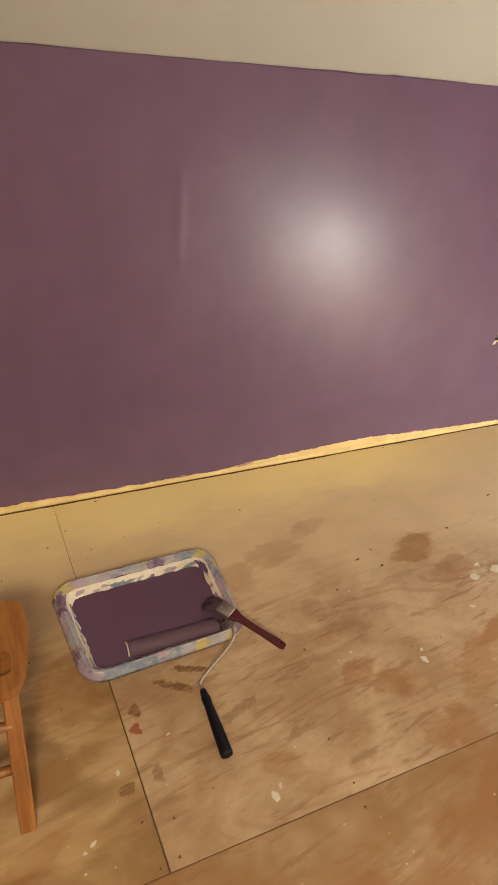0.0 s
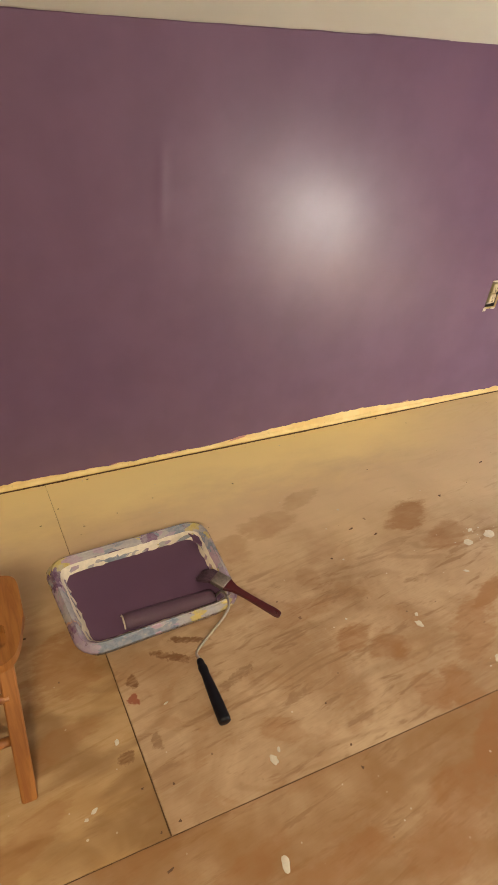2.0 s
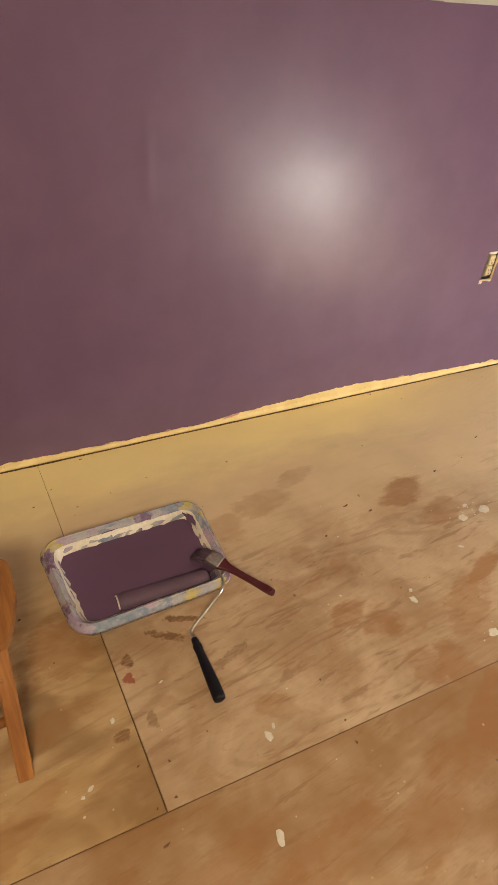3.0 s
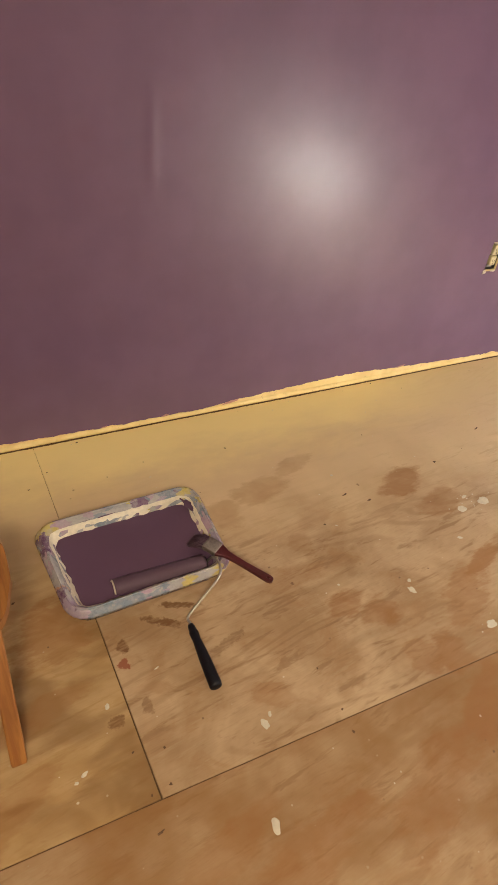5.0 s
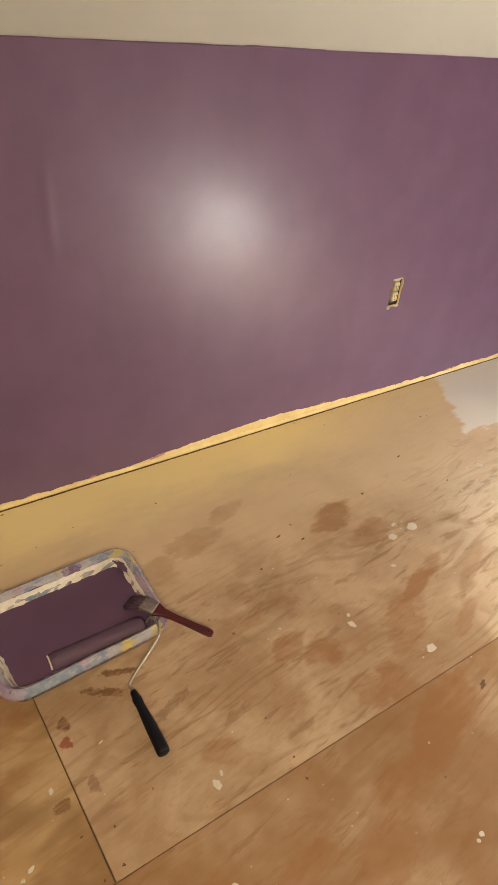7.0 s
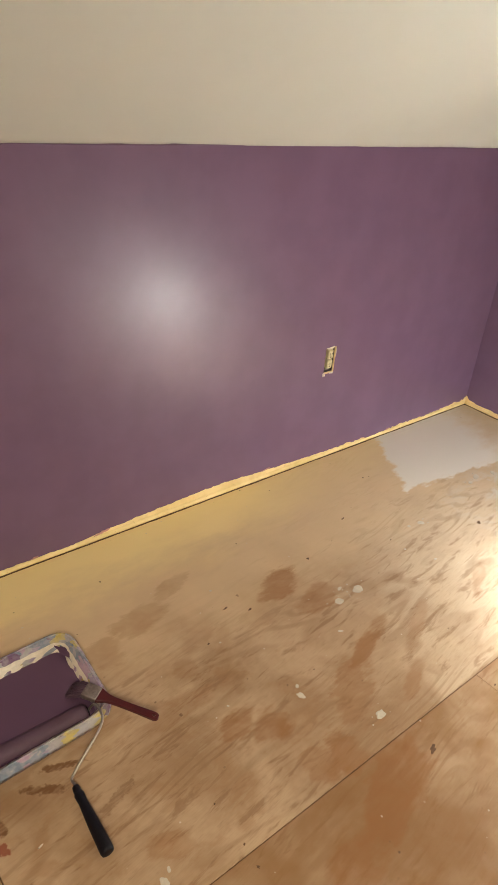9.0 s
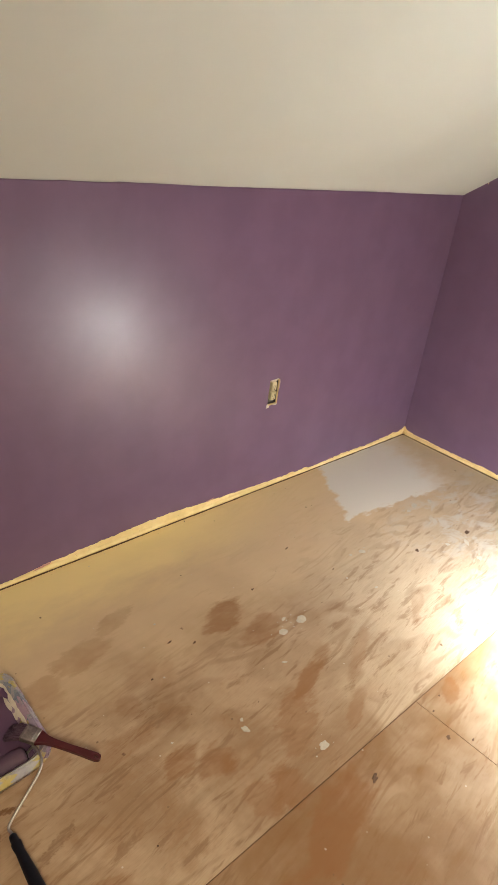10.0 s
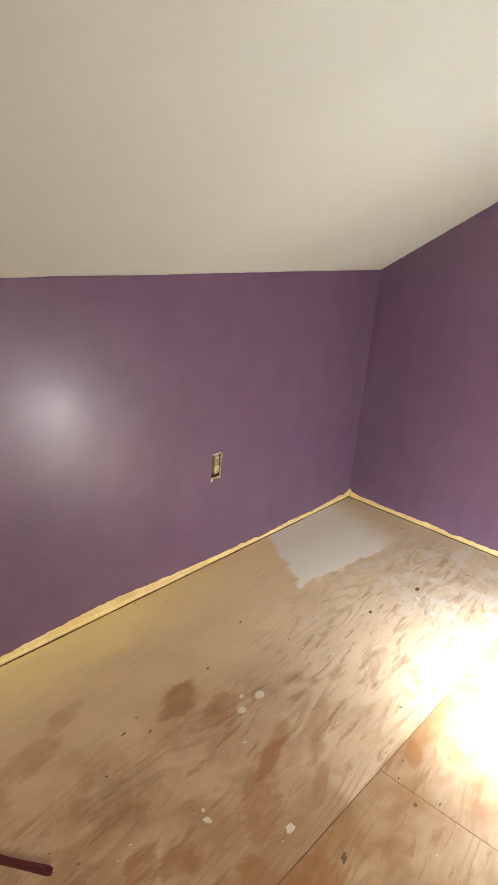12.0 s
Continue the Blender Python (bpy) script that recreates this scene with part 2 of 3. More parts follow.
def ceiling_paint():
    n = Nodes("warm_white_ceiling_paint")
    p = n.coords()
    a, b = n.noise(p, 1.6, 3), n.noise(p, 260, 2)
    color = n.mix(n.ramp(a, 0.3, 0.7), (0.575, 0.588, 0.515), (0.61, 0.623, 0.55))
    return n.done(color, 0.62, n.bump(b, 0.0003, 0.5, n.bump(a, 0.006, 0.3)))


def tray_plastic():
    """Clear liner plastic with patches of old dried paint."""
    n = Nodes("paint_streaked_plastic")
    p = n.coords()
    wobble = n.mix(0.06, p, n.add("ShaderNodeTexNoise").outputs[1])
    v = n.add("ShaderNodeTexVoronoi", feature="F1")
    n.link(n.coords(scale=(1, 1, 0.3), source=wobble), v.inputs["Vector"])
    v.inputs["Scale"].default_value = 31
    pick = n.add("ShaderNodeSeparateColor")
    n.link(v.outputs["Color"], pick.inputs[0])
    r = n.add("ShaderNodeValToRGB")
    r.color_ramp.interpolation = "CONSTANT"
    stops = [(0.0, (0.46, 0.44, 0.46)), (0.20, (0.24, 0.29, 0.37)), (0.36, (0.52, 0.36, 0.46)), (0.48, (0.66, 0.53, 0.17)),
             (0.60, (0.42, 0.33, 0.46)), (0.72, (0.20, 0.11, 0.20)), (0.80, (0.62, 0.30, 0.16)), (0.86, (0.52, 0.49, 0.48))]
    for at, c in stops:
        e = r.color_ramp.elements.new(at) if at > 0 else r.color_ramp.elements[0]
        e.color = (*c, 1)
    r.color_ramp.elements[-1].color = (0.52, 0.49, 0.48, 1)
    n.link(pick.outputs[0], r.inputs[0])
    soft = n.noise(p, 40, 4, 0.6)
    color = n.mix(n.ramp(soft, 0.42, 0.62, 0.0, 0.45), r.outputs[0], (0.47, 0.45, 0.46))
    smear = n.noise(n.coords(scale=(1, 1, 1)), 75, 4, 0.65)
    color = n.mix(n.math("MULTIPLY", n.ramp(smear, 0.58, 0.68), 0.5), color, (0.60, 0.55, 0.46))
    return n.done(color, n.ramp(smear, 0.3, 0.7, 0.18, 0.42), n.bump(smear, 0.0008, 0.5), Coat_Weight=0.5, Coat_Roughness=0.12, Alpha=0.80)


def wet_paint():
    n = Nodes("wet_purple_paint")
    p = n.coords()
    a = n.noise(p, 5, 1)
    color = n.mix(a, (0.118, 0.065, 0.113), (0.131, 0.073, 0.126))
    return n.done(color, 0.22)


def stool_wood():
    n = Nodes("varnished_orange_pine")
    q = n.coords(scale=(30, 3, 3))
    a, b = n.noise(q, 2.0, 4, 0.6, 0.6), n.noise(n.coords(), 6, 3)
    color = n.mix(n.ramp(a, 0.35, 0.68), (0.36, 0.150, 0.036), (0.24, 0.088, 0.020))
    color = n.mix(n.math("MULTIPLY", n.ramp(b, 0.5, 0.7), 0.4), color, (0.15, 0.05, 0.012))
    return n.done(color, 0.45, n.bump(a, 0.0005, 0.5))


def bristle():
    n = Nodes("paint_soaked_bristles")
    a = n.noise(n.coords(scale=(400, 6, 90)), 1.0, 3)
    return n.done(n.mix(n.ramp(a, 0.4, 0.6), (0.080, 0.043, 0.070), (0.125, 0.074, 0.104)), 0.5, n.bump(a, 0.002))


def glow(name, color, strength):
    n = Nodes(name)
    return n.done((0.8, 0.8, 0.8), 0.4, Emission_Color=color, Emission_Strength=strength)


M_PURPLE, M_PLY, M_YELLOW, M_CEIL = purple_paint(), plywood(), yellow_wall(), ceiling_paint()
M_TRAY, M_WET, M_STOOL, M_BRISTLE = tray_plastic(), wet_paint(), stool_wood(), bristle()
M_NAP = plain("paint_soaked_nap", (0.108, 0.060, 0.094), 0.62, 260, 0.06, relief=0.0006)
M_CRUST = plain("dried_cream_paint", (0.72, 0.65, 0.53), 0.5, 90, 0.15, relief=0.001)
M_SPLAT = plain("dried_white_paint", (0.57, 0.52, 0.43), 0.5, 120, 0.12, relief=0.0008)
M_SPECK = plain("dark_grime", (0.125, 0.068, 0.036), 0.85, 150, 0.3)
M_DIRT = plain("packed_brown_dirt", (0.150, 0.080, 0.035), 0.85, 140, 0.35)
M_SUB = plain("dark_subfloor", (0.05, 0.035, 0.022), 0.9, 20, 0.3)
M_BLACK = plain("black_handle_plastic", (0.004, 0.004, 0.008), 0.5, 220, 0.2, shine=0.28)
M_RED = plain("dark_red_lacquer", (0.072, 0.007, 0.010), 0.3, 70, 0.2)
M_STEEL = plain("worn_steel", (0.30, 0.26, 0.23), 0.5, 180, 0.25, 0.85)
M_WIRE = plain("zinc_wire", (0.55, 0.52, 0.46), 0.32, 200, 0.15, 0.9)
M_CREAM = plain("ivory_receptacle_plastic", (0.63, 0.55, 0.33), 0.4, 90, 0.12)
# near-black stands in for the shade inside the outlet's recess and holes
M_BOX = plain("shaded_box_interior", (0.035, 0.03, 0.028), 0.6, 60, 0.3)
M_LAMP = plain("white_lamp_enamel", (0.7, 0.68, 0.62), 0.35, 40, 0.05)
M_CORD = plain("grey_cord_rubber", (0.28, 0.28, 0.28), 0.5, 120, 0.1)
M_BULB = glow("lit_bulb", BULB_TINT, BULB_STRENGTH)
M_SHADE = glow("lit_fabric_shade", SHADE_TINT, SHADE_STRENGTH)
M_DIFFUSER = glow("lit_diffuser", CEILING_TINT, CEILING_STRENGTH)


# ---- building helpers ----
def part(name, bm, material, parent=None, label="", smooth=False):
    """One mesh object from a bmesh, under a thing or a part."""
    me = bpy.data.meshes.new(name)
    bm.normal_update()
    bm.to_mesh(me)
    bm.free()
    me.materials.append(material)
    for face in me.polygons:
        face.use_smooth = smooth
    ob = new(name, me)
    ob.parent = parent
    return tagged(ob, label)


def thing(name, label, category, m=Matrix(), group="", kind=""):
    ob = new(name)
    ob.empty_display_size = 0.05
    ob.matrix_basis = m
    return tagged(ob, label, category, group, kind)


def box(bm, lo, hi):
    made = bmesh.ops.create_cube(bm, size=1)["verts"]
    for v in made:
        v.co = [(a + b) / 2 + c * (b - a) for a, b, c in zip(lo, hi, v.co)]
    return made


def softened(bm, width, segments=2):
    bmesh.ops.bevel(bm, geom=list(bm.edges), offset=width, segments=segments, affect="EDGES", profile=0.6)
    return bm


def loft(bm, loops, close=True, cap0=False, cap1=False):
    """Quads between loops of points."""
    rows = [[bm.verts.new(p) for p in loop] for loop in loops]
    count = len(rows[0])
    for a, b in zip(rows, rows[1:]):
        for i in range(count if close else count - 1):
            j = (i + 1) % count
            bm.faces.new((a[i], a[j], b[j], b[i]))
    if cap0:
        bm.faces.new(rows[0][::-1])
    if cap1:
        bm.faces.new(rows[-1])
    return rows


def tube(bm, path, radii, sides=12, flat=1.0):
    """A swept round or flattened bar along a path."""
    path = [Vector(p) for p in path]
    loops = []
    for i, p in enumerate(path):
        way = (path[min(i + 1, len(path) - 1)] - path[max(i - 1, 0)]).normalized()
        side = way.cross(Vector((0, 0, 1)))
        side = side.normalized() if side.length > 1e-4 else Vector((1, 0, 0))
        up = side.cross(way).normalized()
        r = radii[i] if isinstance(radii, (list, tuple)) else radii
        loops.append([p + side * math.cos(t) * r + up * math.sin(t) * r * flat for t in (2 * math.pi * k / sides for k in range(sides))])
    loft(bm, loops, True, True, True)
    bmesh.ops.recalc_face_normals(bm, faces=bm.faces)
    return bm


def bent(points, steps=8):
    """A smooth line through points."""
    pts = [Vector(p) for p in points]
    out = []
    for i in range(len(pts) - 1):
        p0, p1, p2, p3 = pts[max(i - 1, 0)], pts[i], pts[i + 1], pts[min(i + 2, len(pts) - 1)]
        for k in range(steps):
            t = k / steps
            out.append(0.5 * (2 * p1 + (p2 - p0) * t + (2 * p0 - 5 * p1 + 4 * p2 - p3) * t * t + (3 * p1 - p0 - 3 * p2 + p3) * t ** 3))
    return out + [pts[-1]]


def lathe(bm, profile, sides=32):
    loops = [[(r * math.cos(2 * math.pi * k / sides), r * math.sin(2 * math.pi * k / sides), z) for k in range(sides)] for r, z in profile]
    loft(bm, loops, True, True, True)
    bmesh.ops.recalc_face_normals(bm, faces=bm.faces)
    return bm


def plate(outer, holes, z0, z1):
    """A flat board with holes, from outlines."""
    bm = bmesh.new()
    edges = []
    for loop in (outer, *holes):
        vs = [bm.verts.new((x, y, z0)) for x, y in loop]
        edges += [bm.edges.new((vs[i], vs[(i + 1) % len(vs)])) for i in range(len(vs))]
    bmesh.ops.triangle_fill(bm, use_beauty=True, edges=edges)
    made = bmesh.ops.extrude_face_region(bm, geom=list(bm.faces))["geom"]
    for v in made:
        if isinstance(v, bmesh.types.BMVert):
            v.co.z = z1
    bmesh.ops.recalc_face_normals(bm, faces=bm.faces)
    return bm


def rounded(ob, width, segments=2, angle=40):
    m = ob.modifiers.new("rounded", "BEVEL")
    m.width, m.segments, m.limit_method, m.angle_limit = width, segments, "ANGLE", radians(angle)
    return ob


def between(points, x):
    """Straight lines through (x, value) points."""
    return float(np.interp(x, [p[0] for p in points], [p[1] for p in points]))


# ---- setting: walls ----
HOLE = (-1.096, -1.046, 0.407, 0.508)   # opening of the outlet in the north wall


def wall_slab(name, pieces, material, label):
    bm = bmesh.new()
    for lo, hi in pieces:
        box(bm, lo, hi)
    return tagged(part(name, bm, material, None), label, "wall", kind="structure")


x0, x1, z0, z1 = HOLE
wall_north = wall_slab("wall_north", [((WEST, -0.004, 0.004), (x0, 0.1, KNEE + 0.05)), ((x1, -0.004, 0.004), (0.1, 0.1, KNEE + 0.05)),
                                      ((x0, -0.004, 0.004), (x1, 0.1, z0)), ((x0, -0.004, z1), (x1, 0.1, KNEE + 0.05))],
                       M_YELLOW, "low knee wall, freshly painted purple over old yellow")


def gable(name, xa, xb, material, label):
    bm = bmesh.new()
    outline = [(0.0, 0.004), (0.0, KNEE), (FLAT_Y0, FLAT_Z), (FLAT_Y1, FLAT_Z), (SOUTH, KNEE), (SOUTH, 0.004)]
    loft(bm, [[(xa, y, z) for y, z in outline], [(xb, y, z) for y, z in outline]], True, True, True)
    bmesh.ops.recalc_face_normals(bm, faces=bm.faces)
    return tagged(part(name, bm, material), label, "wall", kind="structure")


wall_east = gable("wall_east", 0.0, 0.1, M_YELLOW, "gable wall, freshly painted purple over old yellow")
# unseen walls added to close the room; purple keeps their bounced light low
gable("wall_west", WEST - 0.1, WEST, M_PURPLE, "unseen plain gable wall, purple to dim the bounced light")
wall_slab("wall_south", [((WEST, SOUTH - 0.1, 0.004), (0.1, SOUTH, KNEE + 0.05))], M_PURPLE, "unseen plain low knee wall, purple to dim the bounced light")



def base_strip(parent, outline, axis, a, b):
    """The old yellow base bead that stands slightly proud of a wall, just over the floor."""
    bm = bmesh.new()
    loops = []
    count = int((b - a) / 0.04)
    for k in range(count + 1):
        s = a + (b - a) * k / count
        wob = 0.0012 * noise.noise((s * 5, axis * 3, 1)) + 0.0006 * noise.noise((s * 27, axis * 3, 2))
        loop = [(-d - (wob if d > 0.005 else 0), z + (wob if z < 0.004 else 0)) for d, z in outline]
        loops.append([(s, d, z) if axis == 0 else (d, s, z) for d, z in loop])
    loft(bm, loops, True, True, True)
    bmesh.ops.recalc_face_normals(bm, faces=bm.faces)
    return part("base_strip", bm, M_YELLOW, parent, "old yellow painted base strip", True)


base_strip(wall_north, [(0.002, 0.0035), (0.0105, 0.0050), (0.0105, 0.013), (0.0045, 0.021), (0.002, 0.021)], 0, WEST, -0.002)
base_strip(wall_east, [(-0.002, 0.0035), (0.0085, 0.0035), (0.0085, 0.012), (0.0008, 0.019), (-0.002, 0.019)], 1, SOUTH, -0.002)

RAG_NORTH = [(-5.2, 0.03), (-2.85, 0.033), (-2.72, 0.034), (-2.55, 0.028), (-2.42, 0.026), (-2.30, 0.026), (-2.17, 0.024), (-2.06, 0.034),
             (-1.97, 0.040), (-1.84, 0.046), (-1.68, 0.054), (-1.55, 0.056), (-1.43, 0.047), (-1.20, 0.037), (-1.03, 0.031), (-0.82, 0.028),
             (-0.72, 0.021), (-0.50, 0.030), (-0.35, 0.024), (-0.12, 0.036), (-0.03, 0.036), (0.0, 0.058)]
RAG_EAST = [(-5.0, 0.025), (-0.72, 0.026), (-0.60, 0.021), (-0.48, 0.029), (-0.35, 0.024), (-0.21, 0.025), (-0.07, 0.027), (-0.03, 0.032), (0.0, 0.058)]


def ragged(s, seed):
    return 0.0035 * noise.noise((s * 22, seed, 0)) + 0.0028 * noise.noise((s * 75, seed, 3)) + 0.006 * max(0, noise.noise((s * 38, seed, 7)) - 0.35)


def paint_coat(parent, stations, low, high, place, rows, hole=None):
    """The purple coat: a thin film over a wall with cut-in edges, gentle waves and a slight seam."""
    bm = bmesh.new()
    grid = []
    for s in stations:
        a, b = low(s), high(s)
        levels = [a] + [z for z in rows if a + 0.01 < z < b - 0.01]
        levels += [b] * (len(rows) + 2 - len(levels))
        grid.append([bm.verts.new(place(s, z)) for z in levels])
    for i in range(len(stations) - 1):
        for j in range(len(rows) + 1):
            quad = (grid[i][j], grid[i + 1][j], grid[i + 1][j + 1], grid[i][j + 1])
            mid = sum((v.co for v in quad), Vector()) / 4
            if hole and hole[0] < mid.x < hole[1] and hole[2] < mid.z < hole[3]:
                continue
            if len({tuple(v.co) for v in quad}) == 4:
                bm.faces.new(quad)
    bmesh.ops.remove_doubles(bm, verts=bm.verts, dist=1e-6)
    bmesh.ops.recalc_face_normals(bm, faces=bm.faces)
    return part("paint_coat", bm, M_PURPLE, parent, "satin purple paint with a ragged lower edge", True)


def north_place(s, z):
    wave = 0.0016 * noise.noise((s * 1.7, z * 1.7, 2.0)) + 0.0005 * noise.noise((s * 6, z * 6, 5.0))
    seam = 0.0018 * math.exp(-((s + 2.342) / 0.013) ** 2) * math.exp(-((z - 0.87) / 0.11) ** 4)
    return (s, -0.0068 - wave - seam, z)


HOLE_CUT = (x0 - 0.002, x1 + 0.002, z0 - 0.004, z1 + 0.004)
cuts = [HOLE_CUT[2], HOLE_CUT[3]]
levels_north = sorted([0.07 + 0.038 * k for k in range(30) if min(abs(0.07 + 0.038 * k - c) for c in cuts) > 0.012] + cuts)
stations_north = sorted([WEST + 0.04 * k for k in range(52)] + [-3.12 + 0.009 * k for k in range(346)] + [HOLE_CUT[0], HOLE_CUT[1]] + [-0.004])
paint_coat(wall_north, stations_north, lambda s: between(RAG_NORTH, s) - 0.003 + ragged(s, 1.0) * (3.6 if s > -0.95 else 1.3),
           lambda s: KNEE + 0.010 + 0.003 * noise.noise((s * 3.1, 4, 0)) + 0.002 * noise.noise((s * 14, 4, 0)), north_place, levels_north, HOLE_CUT)


def east_place(s, z):
    return (-0.0035 - 0.0016 * noise.noise((s * 1.7, z * 1.7, 12.0)), s, z)


stations_east = [-0.004 - 0.011 * k for k in range(120)] + [-1.34 - 0.06 * k for k in range(int((1.34 + SOUTH) / -0.06))]
paint_coat(wall_east, stations_east[::-1], lambda s: between(RAG_EAST, s) + 2.6 * ragged(s, 9.0),
           lambda s: lid(s) + 0.009 + 0.004 * noise.noise((s * 4, 14, 0)) + 0.002 * noise.noise((s * 16, 4, 0)), east_place,
           [0.08 + 0.06 * k for k in range(38)])

# ---- setting: ceiling ----
bm = bmesh.new()
fold = [(0.12, KNEE - 0.12 * PITCH + 0.0), (FLAT_Y0, FLAT_Z), (FLAT_Y1, FLAT_Z), (SOUTH - 0.12, KNEE - 0.12 * PITCH)]
loft(bm, [[(x, y, z + up) for y, z in fold] + [(x, y, z + 0.14) for y, z in fold[::-1]] for x, up in ((WEST - 0.12, 0.001), (0.12, 0.001))], True, True, True)
bmesh.ops.recalc_face_normals(bm, faces=bm.faces)
tagged(part("ceiling", bm, M_CEIL), "sloped attic ceiling in warm white paint", "ceiling", kind="structure")

# ---- the purple cut-in line, brushed unevenly on to the ceiling's edge ----
bm = bmesh.new()
rows = []
for k in range(261):
    cx = WEST + 0.01 - (WEST + 0.016) * k / 260
    reach = 0.010 + 0.004 * noise.noise((cx * 2.3, 21, 0)) + 0.003 * noise.noise((cx * 13, 21, 0)) + (0.004 if -1.816 < cx < -1.55 else 0.0)
    rows.append([(cx, -y, KNEE + 0.001 + PITCH * y - 0.0012) for y in (0.004, reach * 0.6, reach)])
loft(bm, rows, False)
bmesh.ops.recalc_face_normals(bm, faces=bm.faces)
part("cut_in_line", bm, M_PURPLE, wall_north, "uneven purple cut-in line at the ceiling", True)

# ---- setting: floor ----
bm = bmesh.new()
box(bm, (WEST - 0.1, SOUTH - 0.1, -0.10), (0.1, 0.1, -0.018))
floor = tagged(part("floor", bm, M_SUB), "stained bare plywood subfloor with paint drips", "floor", kind="structure")


def sheet(corners):
    """One plywood sheet with slightly worn edges."""
    bm = bmesh.new()
    loft(bm, [[(x, y, z) for x, y in corners] for z in (-0.017, 0.0)], True, True, True)
    bmesh.ops.recalc_face_normals(bm, faces=bm.faces)
    edges = [e for e in bm.edges if all(v.co.z > -0.001 for v in e.verts)]
    bmesh.ops.bevel(bm, geom=edges, offset=0.0006, segments=1, affect="EDGES")
    return part("plywood_sheet", bm, M_PLY, floor)


def north_edge(xa, xb):
    """Uneven edge of a sheet along the knee wall, from xa to xb."""
    count = max(2, int(abs(xb - xa) / 0.02))
    pts = []
    for k in range(count + 1):
        x = xa + (xb - xa) * k / count
        far = 1.0 if x < -1.2 else 0.3
        pts.append((x, -0.0106 - 0.0006 * far - 0.0019 * noise.noise((x * 7, 3.3, 0)) - 0.0018 * noise.noise((x * 31, 3.3, 1))))
    return pts


def east_edge(ya, yb):
    """Uneven edge of a sheet along the gable wall, from ya to yb."""
    count = max(2, int(abs(yb - ya) / 0.02))
    return [(-0.0105 - 0.004 * noise.noise((6.1, y * 8, 0)), y) for y in (ya + (yb - ya) * k / count for k in range(count + 1))]


JOINT = -1.089
GAP = 0.0013
sheet(north_edge(WEST, -2.7180) + [(-2.6765, JOINT + GAP), (WEST, JOINT + GAP)])
sheet(north_edge(-2.7172, -0.02) + east_edge(-0.02, JOINT + GAP) + [(-2.6730, JOINT + GAP)])
sheet([(-3.885, JOINT - GAP), (-1.4655, JOINT - GAP), (-1.4465, -2.30), (-3.885, -2.30)])
sheet([(-1.4640, JOINT - GAP)] + east_edge(JOINT - GAP, -2.30) + [(-1.4450, -2.30)])
sheet([(WEST, JOINT - GAP), (-3.888, JOINT - GAP), (-3.888, -2.30), (WEST, -2.30)])
sheet([(WEST, -2.303), (-2.6, -2.303), (-2.6, SOUTH), (WEST, SOUTH)])
sheet([(-2.597, -2.303), (0.09, -2.303), (0.09, SOUTH), (-2.597, SOUTH)])

def dirt_line(p0, p1, half, depth, seed):
    """Packed dirt in a joint between boards, uneven in height."""
    p0, p1 = Vector(p0), Vector(p1)
    way = p1 - p0
    across = Vector((-way.y, way.x)).normalized()
    bm = bmesh.new()
    rows = []
    count = int(way.length / 0.012)
    for k in range(count + 1):
        c = p0 + way * k / count
        z = -depth + 0.0014 * noise.noise((c.x * 11, c.y * 11, seed)) + 0.0010 * noise.noise((c.x * 45, c.y * 45, seed))
        rows.append([(c.x + across.x * d, c.y + across.y * d, h) for d, h in ((-half, -0.0175), (-half, z - 0.0006), (0, z), (half, z - 0.0006), (half, -0.0175))])
    loft(bm, rows, False)
    bmesh.ops.recalc_face_normals(bm, faces=bm.faces)
    part("joint_dirt", bm, M_DIRT, floor, "packed brown dirt in a board joint", True)


dirt_line((WEST + 0.01, JOINT), (-0.03, JOINT), 0.0018, 0.0016, 8.8)
dirt_line((-2.7176, -0.03), (-2.6748, JOINT), 0.0022, 0.0042, 2.2)
dirt_line((-1.4648, JOINT - 0.003), (-1.4458, -2.29), 0.0012, 0.0020, 5.5)
dirt_line((WEST + 0.01, -0.0085), (-0.012, -0.0085), 0.0065, 0.0008, 6.6)
dirt_line((-0.0065, -0.012), (-0.0065, -2.2), 0.0060, 0.0016, 7.7)


def blob(x, y, a, b, turn, height, seed, rough=0.35):
    """A low irregular crust of paint or grime."""
    bm = bmesh.new()
    c, s = math.cos(radians(turn)), math.sin(radians(turn))
    loops = []
    for scale, z in ((1.0, 0.0002), (0.9, height), (0.5, height * 1.3), (0.12, height * 1.1)):
        loop = []
        for k in range(18):
            t = 2 * math.pi * k / 18
            r = scale * (1 + rough * 1.6 * noise.noise((math.cos(t) * 1.6 + seed * 7, math.sin(t) * 1.6, seed)))
            u, v = a * r * math.cos(t), b * r * math.sin(t)
            loop.append((x + u * c - v * s, y + u * s + v * c, z))
        loops.append(loop)
    loft(bm, loops, True, False, True)
    bmesh.ops.recalc_face_normals(bm, faces=bm.faces)
    return bm


